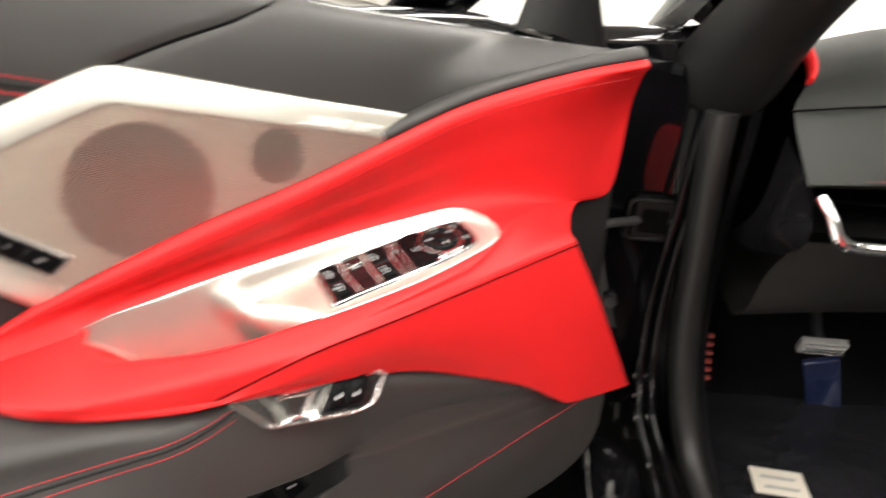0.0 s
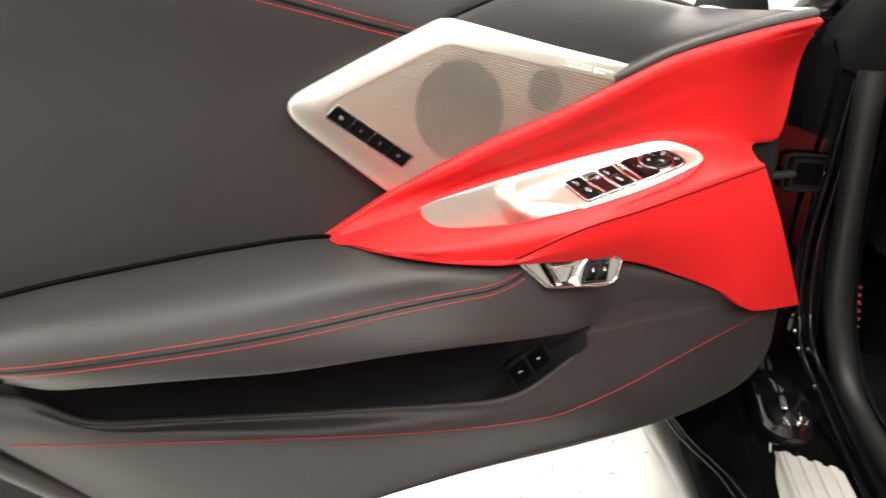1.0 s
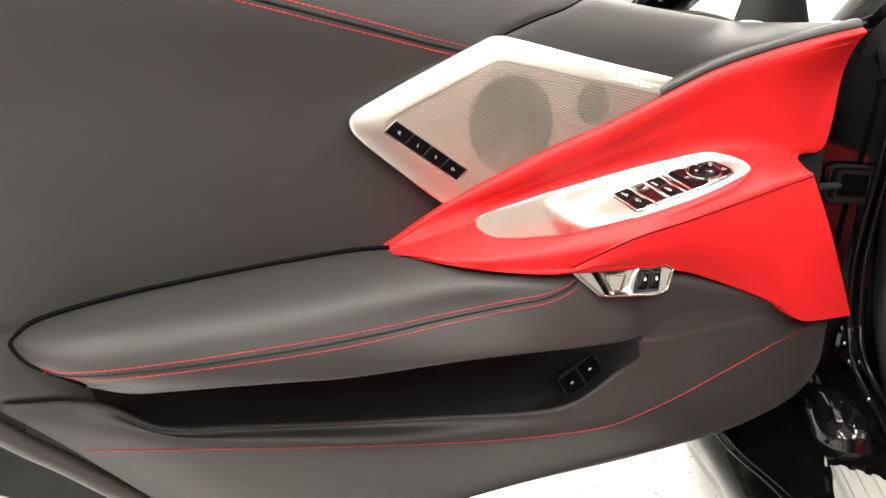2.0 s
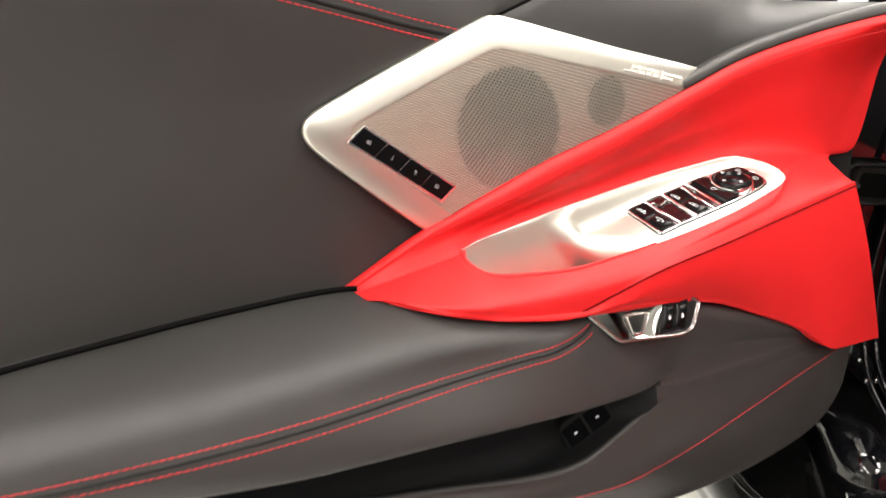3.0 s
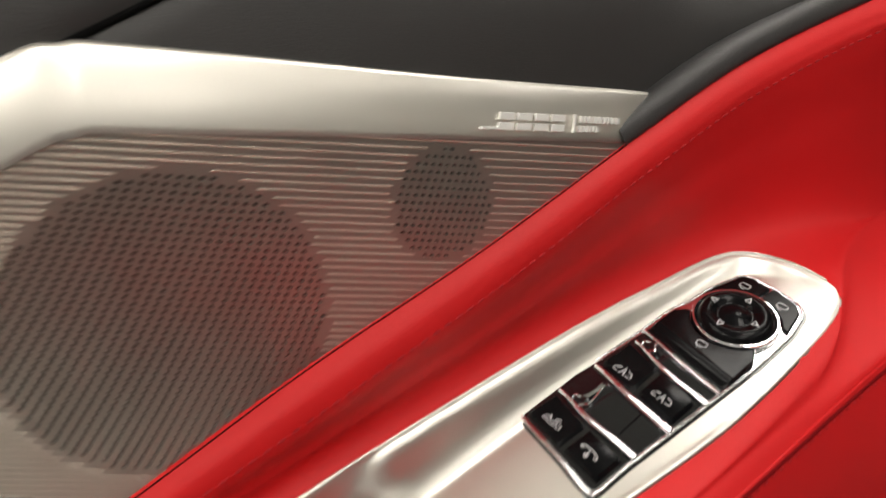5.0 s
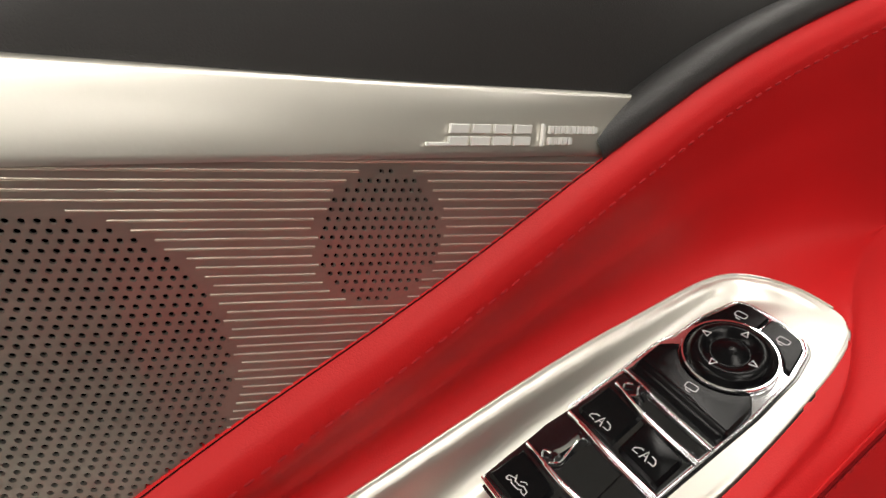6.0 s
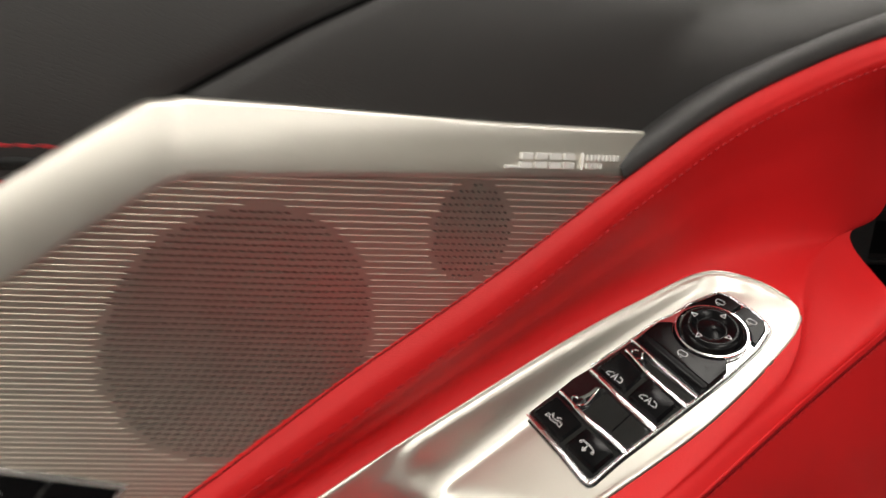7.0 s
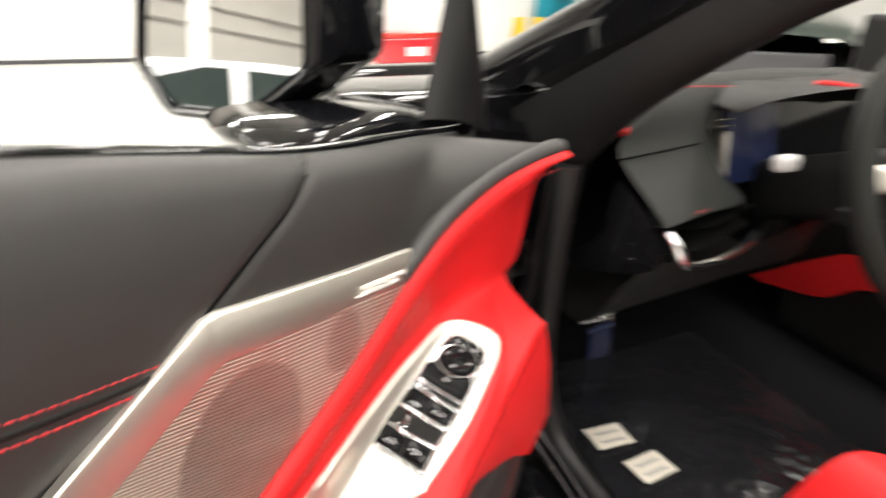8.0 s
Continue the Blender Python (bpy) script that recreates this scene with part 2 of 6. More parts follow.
def prism_data(outline, to_world, low, high, bevel=0.0):
    """A plate: a 2D outline between two heights, its upper rim drawn in by the bevel."""
    o = np.array(outline, float)
    n = len(o)
    c = o.mean(0)
    rings = [(o, low), (o, high - bevel)]
    if bevel:
        e = np.roll(o, -1, 0) - np.roll(o, 1, 0)
        nrm = np.stack([-e[:, 1], e[:, 0]], 1)
        nrm /= np.linalg.norm(nrm, axis=1)[:, None] + 1e-12
        area = 0.5 * np.sum(o[:, 0] * np.roll(o[:, 1], -1) - np.roll(o[:, 0], -1) * o[:, 1])
        inner = o + nrm * bevel * (1 if area > 0 else -1)
        rings.append((o * 0.35 + inner * 0.65, high - bevel * 0.35))
        rings.append((inner, high))
    verts = [to_world(p[0], p[1], h) for r, h in rings for p in r]
    faces = [tuple(range(n))[::-1], tuple(range((len(rings) - 1) * n, len(rings) * n))]
    for k in range(len(rings) - 1):
        for i in range(n):
            j = (i + 1) % n
            faces.append((k * n + i, k * n + j, (k + 1) * n + j, (k + 1) * n + i))
    return verts, faces


def plate(name, outline, to_world, low, high, mat, parent, label="", bevel=0.0, smooth=35.0):
    v, f = prism_data(outline, to_world, low, high, bevel)
    return hang(name, mesh_of(name, v, f, mat, smooth), parent, label)


def rounded(points, r, k=4):
    """A polygon with its corners rounded."""
    p = [np.array(q, float) for q in points]
    out = []
    for i in range(len(p)):
        a, b, c = p[i - 1], p[i], p[(i + 1) % len(p)]
        u, v = a - b, c - b
        ru = min(r, np.linalg.norm(u) * 0.45)
        rv = min(r, np.linalg.norm(v) * 0.45)
        s, e = b + u / np.linalg.norm(u) * ru, b + v / np.linalg.norm(v) * rv
        for j in range(k + 1):
            t = j / k
            out.append((1 - t) ** 2 * s + 2 * t * (1 - t) * b + t * t * e)
    return np.array(out)


def boxy(name, size, m, mat, parent, label="", bevel=0.01, segs=3):
    bm = bmesh.new()
    bmesh.ops.create_cube(bm, size=1.0)
    bmesh.ops.scale(bm, vec=size, verts=bm.verts)
    if bevel:
        bmesh.ops.bevel(bm, geom=list(bm.edges), offset=bevel, segments=segs, affect="EDGES", profile=0.6)
    bm.transform(m)
    bmesh.ops.recalc_face_normals(bm, faces=bm.faces)
    me = bpy.data.meshes.new(name)
    bm.to_mesh(me)
    bm.free()
    me.materials.append(mat)
    me.shade_smooth()
    me.set_sharp_from_angle(angle=radians(40))
    return hang(name, me, parent, label)


def thing(name, label, category, group="", kind="", place=(0, 0, 0)):
    ob = new(name)
    ob.empty_display_size = 0.05
    ob.location = place
    return tagged(ob, label, category, group, kind)


def smooth01(x):
    x = np.clip(x, 0, 1)
    return x * x * (3 - 2 * x)


def stitches(name, path, radius, length, gap, mat, parent, label=""):
    """A row of short raised thread stitches along a curve, joined."""
    p = np.array(path)
    s = np.concatenate([[0], np.cumsum(np.linalg.norm(np.diff(p, axis=0), axis=1))])
    verts, faces = [], []
    t = 0.0
    while t + length < s[-1]:
        seg = [[np.interp(t + length * k, s, p[:, c]) for c in range(3)] for k in (0, 0.3, 0.7, 1)]
        v, f = tube_data(seg, [radius * 0.55, radius, radius, radius * 0.55], 5)
        faces += [tuple(i + len(verts) for i in q) for q in f]
        verts += v
        t += length + gap
    return tagged(hang(name, mesh_of(name, verts, faces, mat, 60), parent, label), kind="stuff")

# ---- the open car door ----
door = thing("car_door", "open black sports car door with red and black leather trim", "car door", place=(-0.2, 0.05, 0.36))
N = 150

# belt line of the door
BELT = [(-0.95, 0.05, 0.985), (-0.6, 0.045, 0.962), (-0.45, 0.042, 0.945), (-0.298, 0.04, 0.9145), (-0.2, 0.04, 0.8920), (-0.124, 0.04, 0.8735), (-0.042, 0.04, 0.8590), (0.055, 0.04, 0.8455), (0.163, 0.04, 0.8285), (0.24, 0.04, 0.8195)]
# upper edge of the red armrest sweep
EDGE = [(-0.376, 0.000, 0.650), (-0.312, -0.004, 0.6825), (-0.25, -0.0080, 0.7060), (-0.202, -0.0085, 0.7218), (-0.13, -0.008, 0.7405), (-0.048, -0.008, 0.766), (0.016, -0.013, 0.787), (0.085, -0.026, 0.8035), (0.133, -0.046, 0.8145), (0.170, -0.068, 0.822)]


def shifted(points, dy, dz):
    return [(x, y + dy, z + dz) for x, y, z in points]


def tapered(points, dy, dz):
    """Shifted, but fading out towards the rear tip."""
    out = []
    for x, y, z in points:
        k = 0.12 + 0.88 * float(smooth01((x + 0.385) / 0.20))
        out.append((x, y + dy * k, z + dz * k))
    return out


def from_tip(points, dy, dz):
    """Shifted, but only forward of the rear tip."""
    out = []
    for x, y, z in points:
        k = float(np.clip((x + 0.31) / 0.08, 0.0, 1))
        out.append((x, y + dy * k, z + dz * k))
    return out


PAD_DROP = [0, 0.003, 0.010, 0.022, 0.045, 0.08, 0.10, 0.13, 0.17, 0.25, 0.42]
PAD_Y = [0.040, 0.033, 0.025, 0.018, 0.0105, 0.0045, 0.005, 0.0095, 0.0135, 0.014, 0.013]
SEAM = [(-0.248, 0.8285), (-0.201, 0.844), (-0.162, 0.8545), (-0.132, 0.8650), (-0.122, 0.8695)]
belt_line, edge_line = rail(BELT, 400), rail(EDGE, 300)


def belt_z(x):
    return np.interp(x, belt_line[:, 0], belt_line[:, 2])


def pad_y(x, z):
    """Face of the upper pad."""
    return np.interp(belt_z(x) - z, PAD_DROP, PAD_Y)


def seam_at(d):
    """Where the slanting seam lies at a depth d below the belt."""
    w = np.linspace(-0.248, -0.118, 80)
    z = np.interp(w, [p[0] for p in SEAM], [p[1] for p in SEAM])
    g = belt_z(w) - z
    return float(np.interp(d, g[::-1], w[::-1]))


def upper_pad(name, ahead, label):
    """Padded leather from the belt down, on one side of the seam."""
    drops = np.concatenate([np.linspace(0, 0.03, 14), np.linspace(0.03, 0.2, 30)[1:], np.linspace(0.2, 0.42, 5)[1:]])
    c = curve([(d, y, 0) for d, y in zip(PAD_DROP, PAD_Y)], 500)
    rows = []
    for d in drops:
        s = seam_at(d)
        xs = np.linspace(s + 0.001, 0.172, 60) if ahead else np.linspace(-0.92, s - 0.001, 90)
        y = np.interp(d, c[:, 0], c[:, 1])
        near = np.exp(-np.abs(xs - s) / 0.004) * 0.0022 * (d < 0.085)
        zs = belt_z(xs) - d
        ez, ey = np.interp(xs, edge_line[:, 0], edge_line[:, 2]), np.interp(xs, edge_line[:, 0], edge_line[:, 1])
        pull = np.minimum(ey + 0.008 - y, 0.0) * smooth01((ez + 0.040 - zs) / 0.034) * smooth01((xs + 0.05) / 0.13) * smooth01((zs - ez + 0.010) / 0.009)
        rows.append([(x, y + n + p, max(z, 0.605 if x > -0.675 else 0.0)) for x, n, p, z in zip(xs, near, pull, zs)])
    return sheet(name, rows, BLACK, door, label)


upper_pad("upper_trim_rear", False, "black leather upper door pad")
upper_pad("upper_trim_front", True, "black leather pad ahead of the seam")
seam_line = curve([(x, pad_y(x, z) + 0.0012, z) for x, z in SEAM[:4]], 40)
tube("seam", seam_line, 0.0011, SHADE_GAP, door, "dark seam between two pads")

# twin stitched line with a raised welt between, running back from the speaker panel
WELT = [(-0.272, 0.816), (-0.32, 0.8275), (-0.35, 0.8355), (-0.40, 0.8485), (-0.52, 0.879), (-0.70, 0.918), (-0.9, 0.95)]
welt = curve([(x, pad_y(x, z) + 0.0005, z) for x, z in WELT], 120)
tube("welt", welt, 0.0022, BLACK_SOFT, door, "black welt between the stitches")
for dz, nm in ((0.0050, "stitching"), (-0.0052, "stitching")):
    line = curve([(x, pad_y(x, z + dz) - 0.0003, z + dz) for x, z in WELT], 200)
    stitches(nm, line, 0.0007, 0.0044, 0.0008, THREAD, door, "red double stitching")

# ---- speaker panel ----
UV_U, UV_V = np.array([0.9748, -0.2227]), np.array([0.2227, 0.9748])


def face_y(x, z=0.755):
    return -0.006 - 0.045 * np.minimum(x + 0.215, 0.0) + 0.015 * (z - 0.755)


panel_out = [(-0.306, 0.6785), (-0.318, 0.686), (-0.366, 0.728), (-0.387, 0.7475), (-0.3940, 0.7575), (-0.3945, 0.7660), (-0.3880, 0.7735), (-0.372, 0.7815), (-0.33, 0.7998), (-0.262, 0.8275), (-0.2455, 0.8305), (-0.228, 0.8275), (-0.13, 0.8037), (-0.027, 0.780), (-0.035, 0.7755), (-0.044, 0.768), (-0.050, 0.760)]
panel_in = [(-0.284, 0.6855), (-0.294, 0.693), (-0.342, 0.734), (-0.3590, 0.7500), (-0.3640, 0.7560), (-0.3645, 0.7605), (-0.3600, 0.7650), (-0.3480, 0.7705), (-0.312, 0.785), (-0.262, 0.8045), (-0.248, 0.8075), (-0.234, 0.8055), (-0.137, 0.7838), (-0.052, 0.7645), (-0.052, 0.7645), (-0.053, 0.7643), (-0.056, 0.7595)]


def panel_loop(pts, n=160):
    """Same stations on both loops: interpolate control point by control point."""
    p = np.array(pts)
    q = np.vstack([2 * p[0] - p[1], p, 2 * p[-1] - p[-2]])
    out = []
    for i in range(len(p) - 1):
        a, b, c, d = q[i:i + 4]
        for k in range(10):
            t = k / 10
            out.append(0.5 * (2 * b + (c - a) * t + (2 * a - 5 * b + 4 * c - d) * t * t + (3 * b - a - 3 * c + d) * t ** 3))
    out.append(p[-1])
    return np.array(out)


lo, li = panel_loop(panel_out), panel_loop(panel_in)


def ring(a, b, t, dy):
    p = a * (1 - t) + b * t
    k = 0.52 + 0.48 * smooth01((np.arange(len(p)) - 78) / 26)
    return np.stack([p[:, 0], face_y(p[:, 0], p[:, 1]) + (dy + 0.0016) * k - 0.0016, p[:, 1]], 1)


speaker = sheet("speaker_panel", [ring(lo, li, 0.0, 0.016), ring(lo, li, 0.0, 0.0075), ring(lo, li, 0.025, 0.0062), ring(lo, li, 0.08, 0.0052), ring(lo, li, 0.5, 0.0024), ring(lo, li, 0.9, -0.0004), ring(lo, li, 0.97, -0.0004), ring(lo, li, 1.0, -0.0004), ring(lo, li, 1.0, 0.003)], ALU_TRIM, door, "brushed aluminium speaker panel with a bevelled rim", smooth=35)

BIG, SMALL = (-0.2390, 0.7495, 0.0455), (-0.1448, 0.7622, 0.0197)
FAN = (-0.64, 0.912)  # the rows of the grille fan out from here
PITCH_U, FAN_STEP = 0.0028, 0.0057


def inside(x, z, poly):
    p, q = poly, np.roll(poly, -1, 0)
    c = ((p[:, 1] > z) != (q[:, 1] > z)) & (x < (q[:, 0] - p[:, 0]) * (z - p[:, 1]) / (q[:, 1] - p[:, 1] + 1e-12) + p[:, 0])
    return c.sum() % 2 == 1


plate_poly = np.array([(-0.046, 0.7630), (-0.13, 0.7365), (-0.20, 0.7175), (-0.25, 0.7015), (-0.285, 0.6885), (-0.295, 0.6880), (-0.3735, 0.7585), (-0.368, 0.7675), (-0.262, 0.8085), (-0.248, 0.8105), (-0.05, 0.7665), (-0.044, 0.7655)])


def in_circle(x, z, c, grow=0.0):
    return math.hypot(x - c[0], z - c[1]) < c[2] + grow


def build_grille():
    verts, faces, rib_v, rib_f, dark, uvs = [], [], [], [], [], []
    hu = PITCH_U / 2
    r = 0.00074

    def spot(u, q):
        return FAN[0] + u, FAN[1] - u * FAN_STEP * (q + 0.02)

    def put(x, z, d):
        verts.append((x, face_y(x, z) + d, z))
        uvs.append((x - FAN[0], (FAN[1] - z) / (x - FAN[0])))
        return len(verts) - 1

    for row in range(30, 124):
        runs = []
        for col in range(80, 210):
            u0 = col * PITCH_U + (hu if row % 2 else 0.0)
            x, z = spot(u0, row)
            if not inside(x, z, plate_poly):
                continue
            big, small = in_circle(x, z, BIG, -0.0003), in_circle(x, z, SMALL, -0.0003)
            holed = big or small
            if not (in_circle(x, z, BIG, 0.0014) or in_circle(x, z, SMALL, 0.0014)):
                runs.append(u0)
            edge = [put(*spot(u0 + e * hu, row + f * 0.5), 0) for e, f in ((-1, 1), (0, 1), (1, 1), (1, 0), (1, -1), (0, -1), (-1, -1), (-1, 0))]
            if holed:
                turn = [math.pi * (1.25 + k / 4) for k in range(8)]
                rr = min(r, 0.36 * FAN_STEP * u0)
                rim = [put(x + rr * math.cos(a), z + rr * math.sin(a) - 0.26 * rr * math.cos(a), 0.00001) for a in turn]
                low = [put(x + rr * 0.92 * math.cos(a), z + rr * 0.92 * math.sin(a) - 0.24 * rr * math.cos(a), 0.0014) for a in turn]
                for k in range(8):
                    j = (k + 1) % 8
                    faces.append((edge[k], edge[j], rim[j], rim[k]))
                    faces.append((rim[k], rim[j], low[j], low[k]))
            else:
                faces.append(tuple(edge))
            dark += [1 if holed else 0] * (len(faces) - len(dark))
        # fine raised line on each row, broken at the perforated discs
        start = None
        for k, u in enumerate(runs):
            if start is None:
                start = u - hu
            if k == len(runs) - 1 or runs[k + 1] - u > PITCH_U * 1.5:
                n = max(2, int((u + hu - start) / 0.02) + 2)
                base = len(rib_v)
                for t in np.linspace(start, u + hu, n):
                    x, z = spot(t, row)
                    g = t / 0.5
                    for dv, d in ((-0.00055, 0.0001), (-0.00008, -0.00038), (0.00014, -0.00040), (0.00040, 0.0001)):
                        rib_v.append((x + 0.26 * dv * g, face_y(x, z) + d, z + dv * g))
                for q in range(n - 1):
                    for e in (0, 1, 2):
                        rib_f.append((base + q * 4 + e, base + q * 4 + e + 1, base + q * 4 + e + 5, base + q * 4 + e + 4))
                start = None
    return verts, faces, rib_v, rib_f, dark, uvs


gv, gf, rv, rf, g_dark, g_uv = build_grille()
me = bpy.data.meshes.new("grille_plate")
me.from_pydata(gv, [], gf)
me.materials.append(ALU)
me.materials.append(ALU_DISC)
me.polygons.foreach_set("material_index", g_dark)
brush = me.uv_layers.new(name="brush")
brush.data.foreach_set("uv", [c for lp in me.loops for c in g_uv[lp.vertex_index]])
hang("grille_plate", me, speaker, "perforated aluminium speaker grille")
me = bpy.data.meshes.new("ribbing")
me.from_pydata(rv, [], rf)
me.materials.append(ALU_RIB)
tagged(hang("ribbing", me, speaker, "fine raised aluminium lines"), kind="stuff")
plate("grille_backing", plate_poly, lambda x, z, h: (x, face_y(x, z) + 0.003 - h, z), -0.002, 0.0, SHADE_GAP, speaker, "black backing behind the holes")


def on_band(s, t, h):
    """Place on the upper aluminium band: s along it from its rear corner, t below its upper edge."""
    w = np.array([-0.2464, 0.83]) + UV_U * s - UV_V * t
    return (w[0], face_y(w[0], w[1]) + 0.0045 - 0.0062 * t / 0.0205 - h, w[1])


# raised maker's mark as plain bars
mark = [(0.1266, 0.0160, 0.1345, 0.0170)]
for k in range(4):
    a = 0.1340 + 0.0082 * k
    mark += [(a, 0.0108, a + 0.0066, 0.0134), (a, 0.0144, a + 0.0066, 0.0170)]
mark += [(0.1700, 0.0104, 0.1710, 0.0172)]
for k in range(9):
    mark.append((0.1730 + 0.0025 * k, 0.0110, 0.1748 + 0.0025 * k, 0.0134))
for k in range(5):
    mark.append((0.1730 + 0.0022 * k, 0.0146, 0.1746 + 0.0022 * k, 0.0168))
for s0, t0, s1, t1 in mark:
    plate("emblem_bar", [(s0 + (0.017 - t1) * 0.3, t1), (s1 + (0.017 - t1) * 0.3, t1), (s1 + (0.017 - t0) * 0.3, t0), (s0 + (0.017 - t0) * 0.3, t0)], on_band, -0.0005, 0.0007, EMBLEM, speaker, "raised silver mark", bevel=0.00015)

# four memory keys in a chrome surround
KA, KB = np.array([-0.361, 0.7585]), np.array([-0.2955, 0.7085])
kd = (KB - KA) / np.linalg.norm(KB - KA)
kn = np.array([-kd[1], kd[0]])


def on_strip(s, t, h):
    w = KA + kd * s + kn * t
    return (w[0], face_y(w[0], w[1]) - h, w[1])


KL = np.linalg.norm(KB - KA)
strip = plate("memory_switch", rounded([(-0.003, -0.0085), (KL + 0.001, -0.0085), (KL + 0.005, 0.0085), (0.002, 0.0085)], 0.002), on_strip, -0.002, 0.0010, POLISHED, door, "chrome framed strip of four black memory keys", bevel=0.0005)
for k in range(4):
    a, b = KL * k / 4 + 0.00022, KL * (k + 1) / 4 - 0.00012
    key = plate("key", rounded([(a - 0.0012, -0.0066), (b - 0.0012, -0.0066), (b + 0.0022, 0.0066), (a + 0.0022, 0.0066)], 0.0006, 2), on_strip, 0.0, 0.0016, KEY, strip, bevel=0.0004)
    c = (a + b) / 2
    if k == 1:
        marks = [[(-0.0007, -0.0010), (0.0002, -0.0017), (0.0002, 0.0017)], [(-0.0007, 0.0017), (0.0010, 0.0017)]]
    elif k == 2:
        marks = [[(-0.0010, -0.0009), (-0.0005, -0.0016), (0.0005, -0.0016), (0.0010, -0.0009), (0.0008, -0.0002), (-0.0010, 0.0017), (0.0011, 0.0017)]]
    else:
        marks = [[(-0.0018, -0.0016), (-0.0018, 0.0016), (-0.0006, 0.0016)], [(-0.0004, -0.0014), (0.0004, 0.0014)], [(0.0006, -0.0016), (0.0018, -0.0012), (0.0018, 0.0014), (0.0008, 0.0016)]]
    for mk in marks:
        tube("key_print", [on_strip(c + 0.75 * px_ + 0.19 * py_, -0.75 * py_, 0.0016) for px_, py_ in mk], 0.00016, PRINT, strip, sides=4)

# ---- red armrest sweep ----
CREASE = [(-0.376, 0.000, 0.6495), (-0.342, -0.048, 0.6435), (-0.302, -0.068, 0.634), (-0.25, -0.0745, 0.6225), (-0.228, -0.076, 0.6225), (-0.159, -0.084, 0.6415), (-0.084, -0.083, 0.649), (-0.006, -0.0825, 0.6585), (0.06, -0.084, 0.668), (0.090, -0.084, 0.6715)]
LOWER = [(-0.376, 0.000, 0.6485), (-0.342, -0.048, 0.6425), (-0.302, -0.068, 0.633), (-0.231, -0.075, 0.619), (-0.211, -0.077, 0.617), (-0.125, -0.0745, 0.6035), (-0.064, -0.068, 0.5865), (0.001, -0.070, 0.558), (0.052, -0.074, 0.533), (0.085, -0.078, 0.510), (0.108, -0.079, 0.500), (0.187, -0.078, 0.490)]
r_inner = [(-0.372, -0.006, 0.648), (-0.305, -0.0125, 0.662), (-0.291, -0.0125, 0.6650), (-0.25, -0.0105, 0.6725), (-0.20, -0.0084, 0.6793), (-0.143, -0.0067, 0.6855), (-0.10, -0.0060, 0.6901), (-0.066, -0.0062, 0.6931), (-0.042, -0.0074, 0.6949), (-0.015, -0.0090, 0.6975), (0.005, -0.0105, 0.6992), (0.03, -0.0135, 0.7000), (0.08, -0.018, 0.698), (0.14, -0.020, 0.692), (0.197, -0.020, 0.689)]
r_shelf = [(-0.370, -0.012, 0.6475), (-0.315, -0.0195, 0.6575), (-0.291, -0.0225, 0.6600), (-0.28, -0.0405, 0.6524), (-0.24, -0.0555, 0.6504), (-0.206, -0.0615, 0.6509), (-0.138, -0.0645, 0.6559), (-0.079, -0.0689, 0.6644), (-0.044, -0.0687, 0.6703), (-0.0064, -0.0663, 0.6776), (0.008, -0.0645, 0.6806), (0.026, -0.0570, 0.6862), (0.06, -0.042, 0.6895), (0.11, -0.028, 0.687), (0.148, -0.022, 0.682)]
r_crest = [(-0.371, -0.020, 0.647), (-0.315, -0.060, 0.6455), (-0.26, -0.073, 0.641), (-0.206, -0.078, 0.640), (-0.1, -0.0785, 0.654), (0, -0.077, 0.667), (0.06, -0.074, 0.676), (0.096, -0.066, 0.679)]
NA = 250
w_up, w_low = rail(tapered(EDGE[:-2], -0.0052, -0.016) + [(0.135, -0.0475, 0.7995), (0.1825, -0.0560, 0.8065)], NA), rail(r_inner, NA)
w_mid = w_up * 0.58 + w_low * 0.42 + np.array((0, 0.0038, 0)) * smooth01((w_up[:, 0:1] + 0.36) / 0.1) * (1 - 0.7 * smooth01((w_up[:, 0:1] - 0.02) / 0.1))
w_mid += smooth01((w_mid[:, 0:1] - 0.06) / 0.13) * np.array((0.0107, 0.0085, 0.015))
rails = [rail(shifted(EDGE, 0.014, -0.003), NA), rail(shifted(EDGE, 0.004, 0.001), NA), rail(EDGE, NA), rail(tapered(EDGE, -0.0050, -0.006), NA), w_up, w_mid, rail(r_inner, NA), rail(r_shelf, NA), rail(r_crest, NA), rail(CREASE, NA)]
M = 14
armrest_rows = across(rails, M)

# outline of the switch bezel, upper and lower edge
B_UP = [(-0.289, -0.013, 0.6650), (-0.273, -0.0120, 0.6690), (-0.25, -0.011, 0.6722), (-0.20, -0.009, 0.6790), (-0.143, -0.0073, 0.6852), (-0.10, -0.0066, 0.6898), (-0.066, -0.0068, 0.6928), (-0.042, -0.0080, 0.6946), (-0.015, -0.0097, 0.6970), (0.0, -0.0116, 0.6978), (0.0105, -0.0155, 0.6974), (0.0185, -0.0235, 0.6957), (0.0236, -0.0340, 0.6932), (0.0260, -0.0420, 0.6904), (0.0266, -0.0495, 0.6878)]
B_LOW = [(-0.291, -0.022, 0.6595), (-0.28, -0.040, 0.652), (-0.24, -0.055, 0.650), (-0.206, -0.061, 0.6505), (-0.138, -0.064, 0.6555), (-0.079, -0.0684, 0.6642), (-0.044, -0.0682, 0.6701), (-0.0064, -0.0658, 0.6773), (0.008, -0.0640, 0.6802), (0.0160, -0.0624, 0.6820), (0.0220, -0.0596, 0.6838), (0.0254, -0.0556, 0.6854), (0.0266, -0.0500, 0.6875)]
bezel_up, bezel_low = curve(B_UP, 130), curve(B_LOW, 130)
bezel_plan = np.vstack([bezel_up, bezel_low[::-1]])[:, :2]


